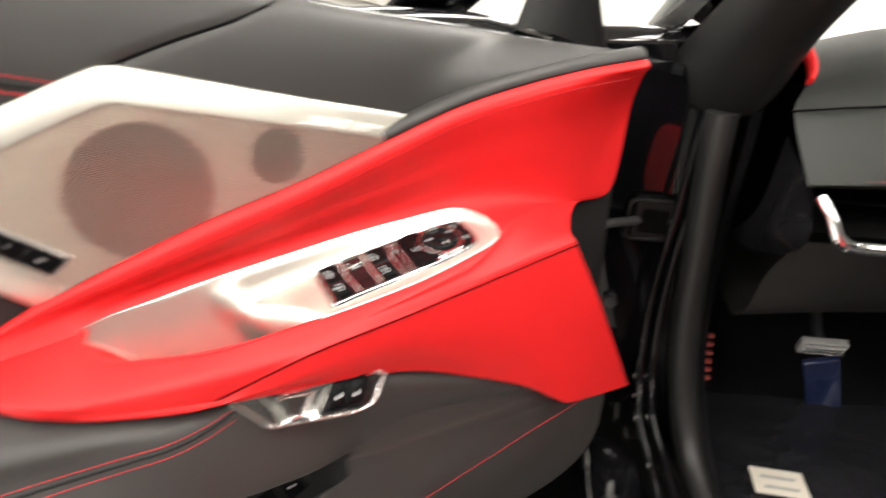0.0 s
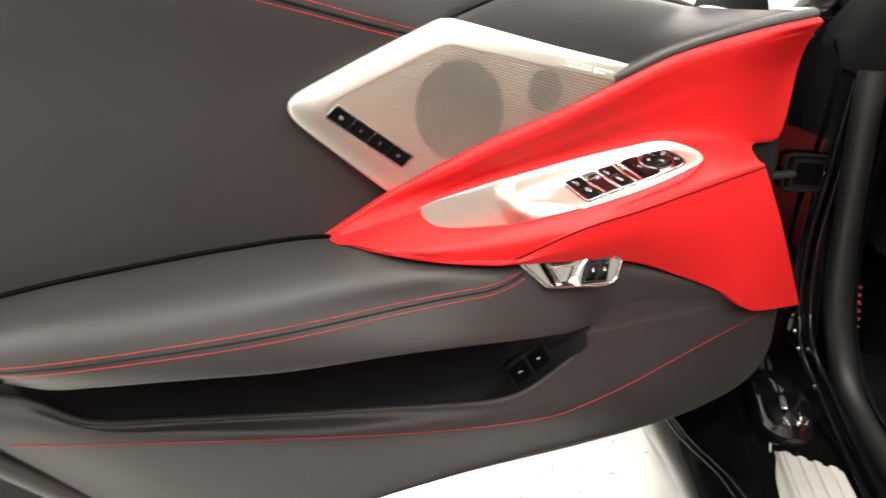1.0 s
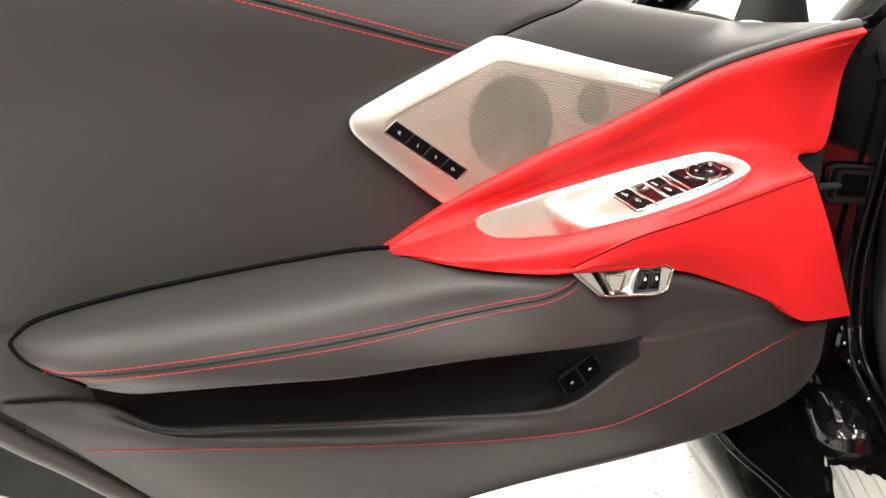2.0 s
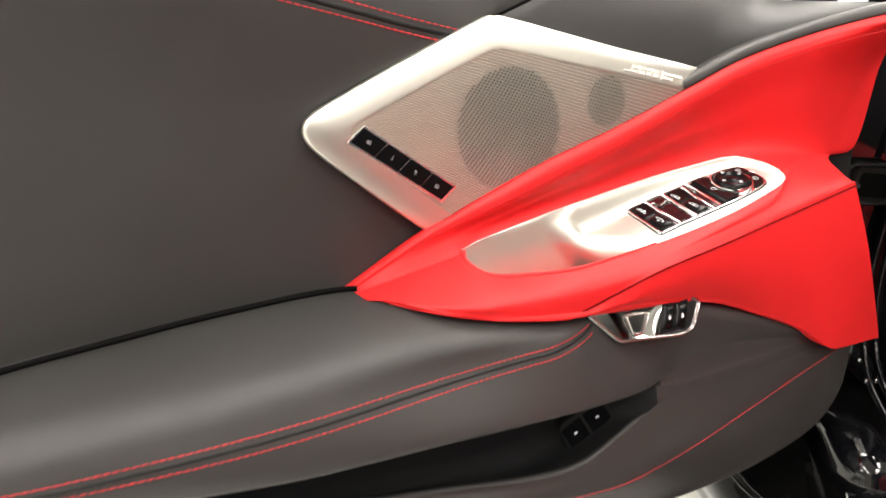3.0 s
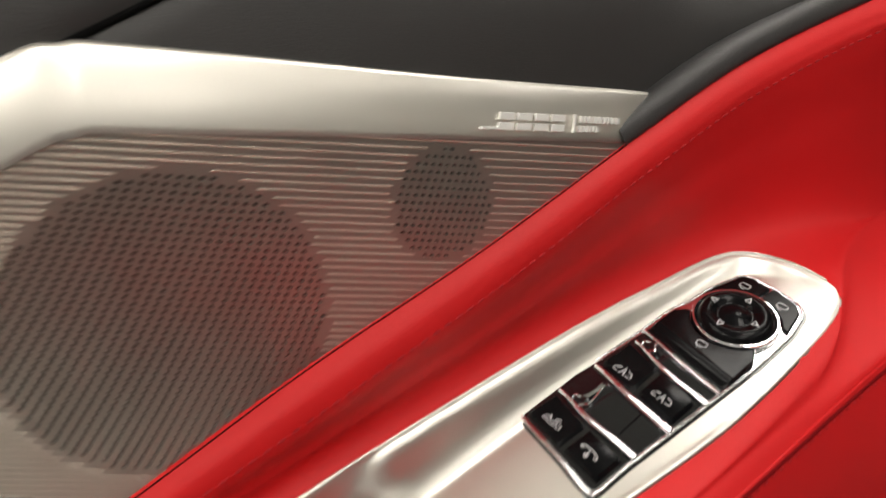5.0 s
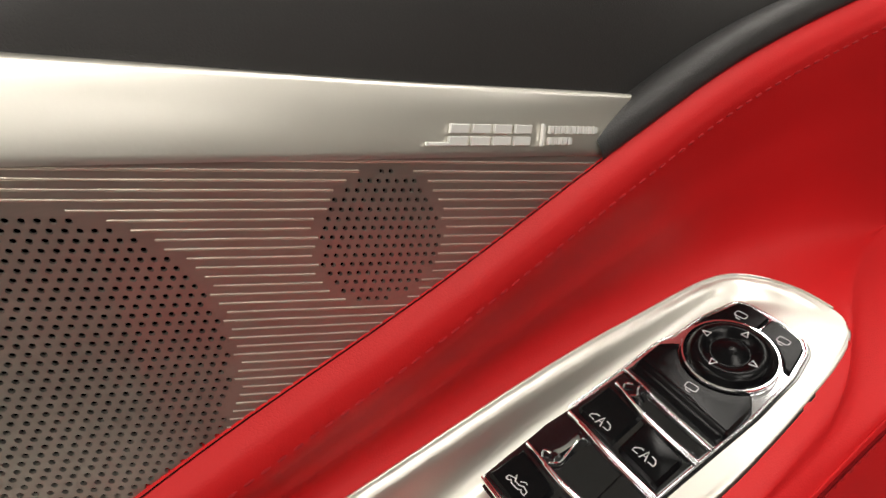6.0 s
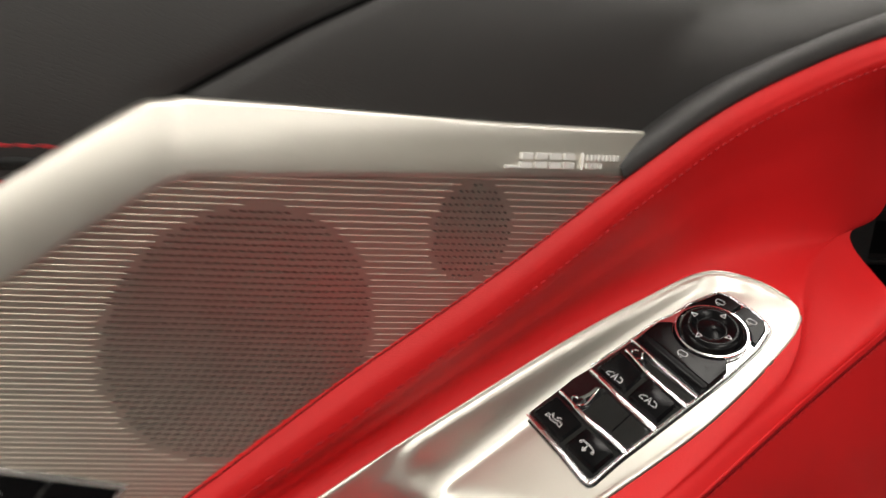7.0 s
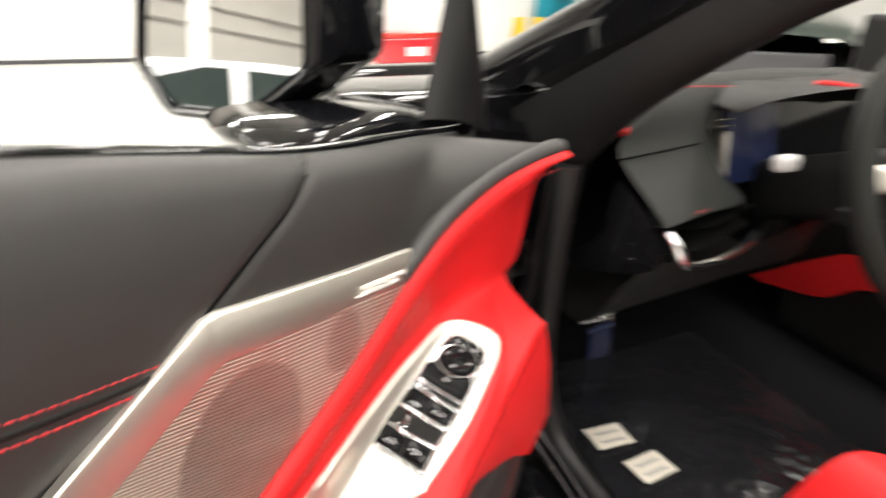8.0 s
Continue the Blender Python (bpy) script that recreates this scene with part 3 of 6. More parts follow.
def to_line(p, line):
    """Distance in plan from a point to a line of points, and the nearest station."""
    d = np.hypot(line[:, 0] - p[0], line[:, 1] - p[1])
    k = int(d.argmin())
    return float(d[k]), k


# the leather dips under the bezel's rim and is open below it
under = np.zeros((len(armrest_rows), len(armrest_rows[0])))
for i in range(5 * M, 9 * M):
    for j, q in enumerate(armrest_rows[i]):
        if -0.30 < q[0] < 0.04:
            d = to_line(q, bezel_plan)[0]
            if inside(q[0], q[1], bezel_plan):
                under[i, j] = d + 1e-5
                q[2] -= 0.0010 + min(0.002, 0.35 * d)
            elif d < 0.006:
                q[2] -= 0.0010 * float(1 - smooth01(d / 0.006))


def over_bezel(i, j):
    d = under[i:i + 2, j:j + 2]
    return d.min() > 0 or (d.max() > 0.0022 and armrest_rows[i][j][0] < -0.012)


armrest = sheet("armrest_top", armrest_rows, RED, door, "red leather armrest sweep", skip=over_bezel, smooth=30)
face_rails = [rail(shifted(CREASE, 0.0025, -0.0006), N), rail(shifted(CREASE, -0.0004, -0.0022), N), rail([(a[0] * 0.6 + b[0] * 0.4, a[1] * 0.6 + b[1] * 0.4 - 0.004 * float(np.clip((a[0] + 0.30) / 0.08, 0, 1)), a[2] * 0.6 + b[2] * 0.4) for a, b in zip(rail(CREASE, 12), rail(LOWER, 12))], N), rail(from_tip(LOWER, -0.0015, 0.004), N), rail(LOWER, N), rail(shifted(LOWER, 0.006, -0.0025), N), rail(shifted(LOWER, 0.035, 0.000), N)]
# the forward end of the face leans: its edge runs from the crease down and forward
sheet("armrest_face", across(face_rails, M), RED, door, "red leather lower face of the armrest")
tube("crease_seam", rail(shifted(CREASE, -0.0005, -0.0008), 120, -0.235, 0.089), 0.0008, SEAM_RED, door, "dark red sewn crease")
stitches("stitching", rail(tapered(EDGE, -0.0062, -0.0125), 200, -0.33, 0.155), 0.0005, 0.0030, 0.0022, THREAD_DARK, door, "fine tone-on-tone stitching")
stitches("stitching", rail(shifted(CREASE, -0.0006, -0.0035), 160, -0.22, 0.085), 0.0004, 0.0026, 0.0024, THREAD_DARK, door, "fine tone-on-tone stitching")
# fine top-stitch at the tip of the armrest
stitches("stitching", curve([(-0.30, -0.0150, 0.6695), (-0.335, -0.0120, 0.6585), (-0.343, -0.026, 0.6515), (-0.30, -0.0655, 0.6425), (-0.24, -0.0755, 0.6305)], 120), 0.00045, 0.0026, 0.0024, THREAD_DARK, door, "fine tone-on-tone stitching")

# black padded lip over the sweep
lip = [rail(shifted(EDGE, dy, dz), 90, -0.058, 0.170) for dy, dz in ((0.006, -0.001), (0.0005, 0.001), (0.0003, 0.0044), (0.003, 0.0085), (0.009, 0.0106), (0.019, 0.0085), (0.036, -0.003))]
sheet("armrest_lip", across(lip, 3), BLACK, door, "soft black lip above the red leather")

# soft shade along the sweep's upper edge, drawn as a thin black tube
tube("sweep_shade", rail(shifted(EDGE, 0.0008, 0.0009), 160, -0.300, -0.055), 0.00022, SHADE_GAP, door, "thin dark line for the shade above the red leather")

# grey end panel behind the notch
plate("end_panel", [(0.07, 0.36), (0.205, 0.38), (0.215, 0.70), (0.205, 0.81), (0.07, 0.81)], lambda x, z, h: (x, 0.03 - h, z), 0.0, 0.042, BLACK_SOFT, door, "dark grey plastic end of the door trim", bevel=0.006, smooth=20)

# ---- switch bezel with its pull cup ----


def plate_z(x, y):
    return 0.658 + 0.1756 * (x + 0.128) + 0.25 * (y + 0.057)


bu, bl = bezel_up, bezel_low
# even the stations of both edges in x up to the rounded nose
sx = np.concatenate([np.linspace(-0.291, 0.0, 96), 0.0266 - 0.0266 * (1 - np.linspace(0, 1, 35)[1:]) ** 2])
bu, bl = [np.stack([sx, np.interp(sx, c[:, 0], c[:, 1]), np.interp(sx, c[:, 0], c[:, 2])], 1) for c in (bu, bl)]
FLAT = (0.02, 0.06, 0.12, 0.20, 0.30, 0.40, 0.50, 0.60, 0.70, 0.80, 0.88, 0.95)
CUP_Z = np.interp(FLAT, (0, 0.02, 0.06, 0.3, 0.7, 1), (0, -0.0012, -0.006, -0.026, -0.050, -0.064))
CUP_Y = -0.0012 + 0.19 * CUP_Z
RAIL_D = [0, 0.0012, 0.0026, 0.0040, 0.0052, 0.0066, 0.0082, 0.0098, 0.012]
RAIL_G = [1.0, 1.0, 0.97, 0.86, 0.62, 0.34, 0.13, 0.03, 0.0]
sec = [[] for _ in range(6 + len(FLAT))]
feet = []
for a, b in zip(bu, bl):
    x = a[0]
    bk = to_line(a, bezel_up)[1]
    tg = bezel_up[min(bk + 2, 129)] - bezel_up[max(bk - 2, 0)]
    out = np.array((-tg[1], tg[0], 0)) / max(1e-6, math.hypot(tg[0], tg[1]))
    deep = min(1.0, (0.006 + (x + 0.291) * 0.95) / 0.062)
    line = []
    for t, cy, cz in zip(FLAT, CUP_Y, CUP_Z):
        p = a * (1 - t) + b * t
        d, k = to_line(p, bezel_up)
        e = bezel_up[k]
        rise = max(0.0, e[2] - plate_z(e[0], e[1]))
        deck = plate_z(p[0], p[1]) + rise * float(np.interp(d, RAIL_D, RAIL_G))
        edge = np.interp(p[1], (-0.064, -0.012), (-0.1405, -0.1835))
        draw = float(smooth01((edge - 0.004 - x) / 0.030))  # how far the section is drawn in to the wall
        y = p[1] * (1 - draw) + (a[1] + cy * deep) * draw
        fall = float(smooth01((edge + 0.002 - x) / 0.015))
        hollow = a[2] + cz * deep
        line.append(np.array((x, y, deck * (1 - fall) + hollow * fall)))
    fall = float(smooth01((-0.1385 - x) / 0.015))
    draw = float(smooth01((-0.1445 - x) / 0.030))
    end = b * (1 - draw) + (a + np.array((0, -0.0138, -0.066)) * (1, deep, deep)) * draw
    end[2] = b[2] * (1 - fall) + (a[2] - 0.066 * deep) * fall
    feet.append((end, deep * draw))
    for k, p in enumerate([a + out * 0.002 + (0, 0, -0.007), a + out * 0.0007 + (0, 0, 0.0002), a - out * 0.0004 + (0, 0, 0.0010)] + line + [end + (0, 0.0015, 0.0002), end + (0, 0.0002, -0.0006), end + (0, 0.0, -0.005)]):
        sec[k].append(p)
tube("cup_lip", [(p[0], p[1] - 0.0004, p[2] - 0.0009) for p in curve([B_UP[0]] + B_LOW[:5], 90)], [0.0018 * min(1.0, (90 - k) / 40) for k in range(90)], RED, door, "rolled red leather lip of the pull cup", sides=10)
bezel = sheet("switch_bezel", across(sec, 3), ALU_TRIM, door, "satin aluminium switch bezel with a hollowed door pull", smooth=60)
# red bowl below the silver wall of the pull cup
bowl = [[] for _ in range(6)]
for a, b, (foot, deep) in zip(bu, bl, feet):
    if a[0] > -0.139:
        continue
    for k, q in enumerate((foot + (0, 0.003, 0.0), foot + (0, -0.0004, -0.0008), foot * 0.6 + b * 0.4 + np.array((0, 0, -0.016)) * deep, foot * 0.25 + b * 0.75 + np.array((0, 0, -0.012)) * deep, b + np.array((0, 0.004, -0.008)) * (1, deep, deep), b + (0, 0.0, 0.0005))):
        bowl[k].append(q)
sheet("cup_lining", across(bowl, 4), RED, bezel, "red leather lining of the pull cup")

# ---- switch cluster ----
SU, SN = Vector((0.98319, 0.03002, 0.18013)), Vector((-0.16791, -0.23909, 0.95637))
SV = SN.cross(SU)
SO = Vector((-0.128, -0.057, 0.658))


def on_switch(u, v, h):
    return tuple(SO + SU * u + SV * v + SN * h)


cluster_outline = rounded([(-0.0010, 0.0), (0.0175, -0.0002), (0.041, -0.0018), (0.064, -0.0032), (0.091, -0.0050), (0.1165, -0.0048), (0.1300, -0.0022), (0.1345, 0.0020), (0.1368, 0.0125), (0.1372, 0.0262), (0.1350, 0.0316), (0.1180, 0.0360), (0.103, 0.0372), (0.0945, 0.0400), (0.0740, 0.0405), (0.0490, 0.0422), (0.0270, 0.0448), (0.0066, 0.0472), (0.0038, 0.0460), (0.0010, 0.0183), (-0.0014, 0.0034)], 0.0024, 3)


def grown(points, d):
    """An outline moved outwards by d."""
    p = np.array(points)
    tg = np.roll(p, -1, 0) - np.roll(p, 1, 0)
    n = np.stack([tg[:, 1], -tg[:, 0]], 1) / np.linalg.norm(tg, axis=1)[:, None]
    return p + n * d


cluster = plate("switch_plate", grown(cluster_outline, 0.0014), on_switch, -0.012, 0.0004, PIANO, door, "gloss black window and mirror switch cluster", bevel=0.0002)
plate("chrome_frame", grown(cluster_outline, 0.0004), on_switch, 0.0, 0.0012, CHROME, cluster, "thin chrome frame", bevel=0.0004)
tube("frame_edge", [on_switch(u, v, 0.0011) for u, v in grown(cluster_outline, -0.0002)], 0.0007, CHROME, cluster, "rounded chrome edge", closed=True, sides=8)
KC = (0.1066, 0.0160)


def round_ring(a0, a1, r, n=12):
    return [(KC[0] + r * math.cos(math.radians(a0 + (a1 - a0) * k / n)), KC[1] + r * math.sin(math.radians(a0 + (a1 - a0) * k / n))) for k in range(n + 1)]


# gloss bed of the window keys; the chrome base shows round it
plate("key_bed", rounded([(0.0012, 0.0012), (0.0175, 0.0010), (0.041, -0.0006), (0.064, -0.0020), (0.0760, -0.0030), (0.0790, 0.0385), (0.0490, 0.0408), (0.0270, 0.0434), (0.0068, 0.0456), (0.0050, 0.0448), (0.0024, 0.0183), (0.0002, 0.0034)], 0.0016, 2), on_switch, 0.0, 0.0016, PIANO, cluster, "gloss black key bed", bevel=0.0003)


def patch(name, corners, heights, mat, label, dome=0.0, n=10, smooth=40, edge=0.10):
    """A key from four corners, rounded down at its rim and domed or dished between."""
    (ax, ay), (bx, by), (cx, cy), (dx, dy) = corners
    rows = []
    for v in np.linspace(0, 1, n + 1):
        row = []
        for u in np.linspace(0, 1, n + 1):
            x = (ax * (1 - u) + bx * u) * (1 - v) + (dx * (1 - u) + cx * u) * v
            y = (ay * (1 - u) + by * u) * (1 - v) + (dy * (1 - u) + cy * u) * v
            rim = min(u, 1 - u, v, 1 - v)
            h = heights[0] * (1 - v) + heights[1] * v + dome * math.sin(math.pi * u) * math.sin(math.pi * v)
            row.append(on_switch(x, y, 0.0008 if rim <= 0 else h - 0.0005 * max(0.0, 1 - rim / edge) ** 2))
        rows.append(row)
    return sheet(name, rows, mat, cluster, label, smooth=smooth)


# rocker keys in pairs: one face crowned, the other dished
patch("window_key", [(0.0030, 0.0018), (0.0180, 0.0014), (0.0190, 0.0199), (0.0036, 0.0204)], (0.0034, 0.0030), KEY, "satin black rocker key", 0.0011)
patch("window_key", [(0.0036, 0.0209), (0.0190, 0.0204), (0.0222, 0.0408), (0.0052, 0.0424)], (0.0028, 0.0034), KEY, "satin black rocker key", -0.0005)
patch("window_key", [(0.0420, -0.0004), (0.0580, -0.0006), (0.0618, 0.0194), (0.0442, 0.0189)], (0.0034, 0.0030), KEY, "satin black rocker key", 0.0011)
patch("window_key", [(0.0442, 0.0194), (0.0618, 0.0199), (0.0648, 0.0386), (0.0466, 0.0398)], (0.0028, 0.0034), KEY, "satin black rocker key", -0.0005)


def hollow_key(corners, crest, label):
    """A low gloss key between the rockers: a ridge at its head, dished below it."""
    (ax, ay), (bx, by), (cx, cy), (dx, dy) = corners
    rows = []
    for v in np.linspace(0, 1, 19):
        h = np.interp(v, (0, 0.04, 0.30, 0.62, 0.72, 0.80, 0.97, 1.0), (0.0010, 0.0022, 0.0008, 0.0010, crest, 0.0016, 0.0020, 0.0010))
        row = []
        for u in np.linspace(0, 1, 9):
            x = (ax * (1 - u) + bx * u) * (1 - v) + (dx * (1 - u) + cx * u) * v
            y = (ay * (1 - u) + by * u) * (1 - v) + (dy * (1 - u) + cy * u) * v
            row.append(on_switch(x, y, 0.0010 if u in (0, 1) else h - 0.0006 * math.sin(math.pi * u)))
        rows.append(row)
    return sheet("hollow_key", rows, PIANO, cluster, label, smooth=50)


hollow_key([(0.0246, -0.0006), (0.0390, -0.0018), (0.0428, 0.0402), (0.0252, 0.0422)], 0.0036, "gloss black low key between the rockers")
hollow_key([(0.0616, -0.0030), (0.0664, -0.0032), (0.0722, 0.0384), (0.0668, 0.0384)], 0.0034, "gloss black slot between the rockers")
tube("key_split", [on_switch(0.0256, 0.0108, 0.0016), on_switch(0.0398, 0.0112, 0.0016)], 0.0003, SHADE_GAP, cluster, "thin split across the low key", sides=5)


def strip_bar(path, w, lift):
    """A chrome divider along a bent line, swollen towards its foot."""
    line = curve([(u, v, 0) for u, v in path], 26)
    rows = [[] for _ in range(6)]
    for k, (u, v, _) in enumerate(line):
        f = k / 25
        wide = w * (0.75 + 0.5 * f)
        for row, (a, h) in zip(rows, ((-0.5, 0.0008), (-0.44, 0.0026), (-0.15, 0.0034), (0.15, 0.0034), (0.44, 0.0026), (0.5, 0.0008))):
            row.append(on_switch(u + a * wide, v, h + lift * math.sin(math.pi * f) * (h > 0.0011)))
    sheet("chrome_strip", rows, CHROME, cluster, "chrome divider", smooth=50)


strip_bar([(0.0240, 0.0408), (0.0224, 0.0300), (0.0214, 0.0210), (0.0214, 0.0100), (0.0212, -0.0002)], 0.0026, 0.0006)
strip_bar([(0.0442, 0.0398), (0.0430, 0.0300), (0.0416, 0.0215), (0.0406, 0.0100), (0.0400, -0.0016)], 0.0028, 0.0006)
strip_bar([(0.0664, 0.0368), (0.0640, 0.0280), (0.0622, 0.0205), (0.0606, 0.0090), (0.0600, -0.0032)], 0.0024, 0.0006)
strip_bar([(0.0738, 0.0392), (0.0722, 0.0300), (0.0706, 0.0215), (0.0692, 0.0090), (0.0680, -0.0032)], 0.0018, 0.0006)
# bright hooked ends of the hollows
for hook in ([(0.0236, 0.0300), (0.0262, 0.0275), (0.0300, 0.0278), (0.0372, 0.0292)], [(0.0236, 0.0330), (0.0258, 0.0345), (0.0270, 0.0320)], [(0.0652, 0.0292), (0.0672, 0.0276), (0.0690, 0.0290), (0.0708, 0.0296)], [(0.0660, 0.0330), (0.0682, 0.0340), (0.0700, 0.0318)]):
    tube("chrome_hook", [on_switch(u, v, 0.0032) for u, v, _ in curve([(u, v, 0) for u, v in hook], 12)], 0.0005, CHROME, cluster, "small chrome crest", sides=6)
# mirror selector: a crested key with a cut-out round the control
sel = [[] for _ in range(8)]
for k in np.linspace(0, 1, 29):
    v = -0.0040 + 0.0428 * k
    u0 = np.interp(v, (-0.0040, 0.0388), (0.0706, 0.0760))
    r = 0.0186
    dv = min(abs(v - KC[1]), r)
    u1 = min(np.interp(v, (-0.0040, 0.0006, 0.0330, 0.0388), (0.0895, 0.0965, 0.0985, 0.0922)), KC[0] - math.sqrt(r * r - dv * dv))
    uc = u0 + 0.0052
    for row, (u, h) in zip(sel, ((u0, 0.0010), (u0 + 0.0004, 0.0018), (u0 + 0.0030, 0.0020), (uc, 0.0036), (uc + 0.0010, 0.0039), (uc + 0.0020, 0.0037), (u1 - 0.0006, 0.0032), (u1, 0.0010))):
        row.append(on_switch(u, v, 0.0010 if k in (0, 1) else h))
sheet("mirror_key_base", across(sel, 2), KEY, cluster, "satin black mirror selector key", smooth=40)


def disc_rings(profile, n=48):
    rows = []
    for r, h in profile:
        rows.append([on_switch(KC[0] + r * math.cos(2 * math.pi * k / n), KC[1] + r * math.sin(2 * math.pi * k / n), h) for k in range(n + 1)])
    return rows


sheet("knob_ring", disc_rings([(0.0181, 0.0008), (0.0180, 0.0036), (0.0176, 0.0043), (0.0170, 0.0043), (0.0165, 0.0032)]), CHROME, cluster, "chrome ring round the mirror control", smooth=50)
sheet("mirror_knob", disc_rings([(0.0166, 0.0028), (0.0160, 0.0036), (0.0150, 0.0056), (0.0138, 0.0067), (0.0120, 0.0071), (0.0096, 0.0067), (0.0080, 0.0054), (0.0072, 0.0051), (0.0064, 0.0053), (0.0045, 0.0061), (0.0020, 0.0066), (0.0, 0.0067)], 64), KEY, cluster, "round satin black mirror control with a domed centre", smooth=60)
side_up = round_ring(78, 3, 0.0188) + [(0.1345, 0.0162), (0.1354, 0.0258), (0.1336, 0.0298), (0.1162, 0.0348)]
side_low = round_ring(-1, -62, 0.0188) + [(0.1148, -0.0036), (0.1286, -0.0010), (0.1326, 0.0026), (0.1350, 0.0130), (0.1345, 0.0154)]
for pts in (side_up, side_low):
    plate("side_key", rounded(pts, 0.0006, 2), on_switch, 0.0006, 0.0028, KEY, cluster, "small black mirror key", bevel=0.0006)


def icon(points, h, u=0.0, v=0.0, size=1.0, turn=0.0, closed=True, w=0.00026):
    """A printed line drawing; its reading direction runs across the cluster."""
    c, s = math.cos(turn - math.pi / 2), math.sin(turn - math.pi / 2)
    pts = [on_switch(u + size * (x * c - y * s), v + size * (x * s + y * c), h) for x, y in points]
    if closed:
        pts.append(pts[0])
    tube("icon", pts, w, PRINT, cluster, "white printed symbol", sides=4)


for u, v in ((0.1069, 0.0269), (0.1165, 0.0162), (0.0962, 0.0170), (0.1056, 0.0062)):
    ang = math.atan2(v - KC[1], u - KC[0]) + math.pi / 2
    icon([(0.0016, 0.0), (-0.0012, 0.0013), (-0.0012, -0.0013)], 0.0073, u, v, 1.0, ang)
mirror_shape = [(-0.0026, -0.0016), (0.0018, -0.0016), (0.0026, -0.0008), (0.0026, 0.0012), (0.0020, 0.0017), (-0.0022, 0.0017), (-0.0028, 0.0008)]
for u, v, h in ((0.0840, 0.0165, 0.0036), (0.1280, 0.0248, 0.0031), (0.1270, 0.0063, 0.0031)):
    icon(mirror_shape, h, u, v, 0.85, 0.05, True, 0.00016)
    icon([(-0.0016, -0.0018), (-0.0010, -0.0030), (0.0010, -0.0030)], h, u, v, 0.85, 0.05, False, 0.00016)
# side views of the car beside an arrow-like mark
for u, v, h in ((0.0494, 0.0292, 0.0030), (0.0490, 0.0095, 0.0044)):
    icon([(-0.0016, 0.0012), (-0.0028, 0.0012), (-0.0044, -0.0002), (-0.0044, -0.0014), (-0.0022, -0.0014)], h, u, v, 1.0, 0.0, False, 0.00022)
    icon([(-0.0012, -0.0020), (0.0, 0.0020), (0.0012, -0.0020)], h, u, v, 1.0, 0.0, False, 0.00022)
    icon([(-0.0006, -0.0004), (0.0006, -0.0004)], h, u, v, 1.0, 0.0, False, 0.00022)
    icon([(0.0016, 0.0014), (0.0034, 0.0010), (0.0042, -0.0002), (0.0042, -0.0014), (0.0020, -0.0014)], h, u, v, 1.0, 0.0, False, 0.00022)
# roof and arrow mark on the second key
icon([(-0.0042, 0.0004), (-0.0030, 0.0016), (0.0010, 0.0016), (0.0034, 0.0008), (0.0042, -0.0004), (0.0028, -0.0006)], 0.0044, 0.0096, 0.0118, 1.0, 0.0, False, 0.00026)
icon([(-0.0042, 0.0004), (-0.0026, 0.0002)], 0.0044, 0.0096, 0.0118, 1.0, 0.0, False, 0.00022)
icon([(0.0, 0.0006), (0.0, -0.0016)], 0.0044, 0.0096, 0.0118, 1.0, 0.0, False, 0.00026)
icon([(-0.0010, -0.0012), (0.0010, -0.0012), (0.0, -0.0026)], 0.0044, 0.0096, 0.0118, 1.0, 0.0, True, 0.00026)
# open-roof mark on the first key
icon([(-0.0044, -0.0012), (-0.0044, 0.0002), (-0.0022, 0.0010), (-0.0012, 0.0002), (0.0008, 0.0002), (0.0020, 0.0010), (0.0042, 0.0004), (0.0044, -0.0012), (0.0030, -0.0012), (0.0022, -0.0004), (0.0014, -0.0012), (-0.0018, -0.0012), (-0.0026, -0.0004), (-0.0034, -0.0012)], 0.0029, 0.0104, 0.0314, 1.0, 0.0, True, 0.00022)
icon([(-0.0012, 0.0002), (-0.0026, 0.0022)], 0.0029, 0.0104, 0.0314, 1.0, 0.0, False, 0.00022)
icon([(0.0, 0.0014), (0.0016, 0.0026), (0.0024, 0.0022)], 0.0029, 0.0104, 0.0314, 1.0, 0.0, False, 0.00022)

# ---- black lower armrest ----
A_SEAM = [(-0.668, 0.004, 0.628), (-0.655, 0.000, 0.638), (-0.632, 0.0, 0.643), (-0.593, 0.001, 0.647), (-0.551, 0.002, 0.649), (-0.46, 0.006, 0.650), (-0.376, 0.002, 0.648), (-0.3, -0.02, 0.634), (-0.2, -0.03, 0.618), (-0.1, -0.03, 0.60), (0.12, -0.03, 0.52)]
A_TOP = [(-0.668, -0.010, 0.627), (-0.655, -0.030, 0.635), (-0.6, -0.062, 0.6405), (-0.5, -0.066, 0.640), (-0.38, -0.068, 0.635), (-0.3, -0.072, 0.625), (-0.2, -0.066, 0.608), (-0.1, -0.060, 0.594), (0.12, -0.060, 0.515)]
A_STITCH = [(-0.656, -0.026, 0.6165), (-0.635, -0.058, 0.6190), (-0.596, -0.078, 0.6195), (-0.522, -0.085, 0.6155), (-0.437, -0.087, 0.6115), (-0.337, -0.083, 0.6085), (-0.254, -0.084, 0.605), (-0.2, -0.076, 0.590), (-0.1, -0.070, 0.576), (0.12, -0.068, 0.508)]
A_LOW = [(-0.626, -0.040, 0.6000), (-0.597, -0.066, 0.5985), (-0.564, -0.080, 0.598), (-0.5, -0.090, 0.591), (-0.442, -0.094, 0.5825), (-0.353, -0.100, 0.576), (-0.299, -0.100, 0.569), (-0.235, -0.095, 0.5575), (-0.169, -0.082, 0.543), (-0.125, -0.068, 0.536), (-0.1, -0.0640, 0.532), (-0.05, -0.0618, 0.5255), (0.12, -0.060, 0.499)]
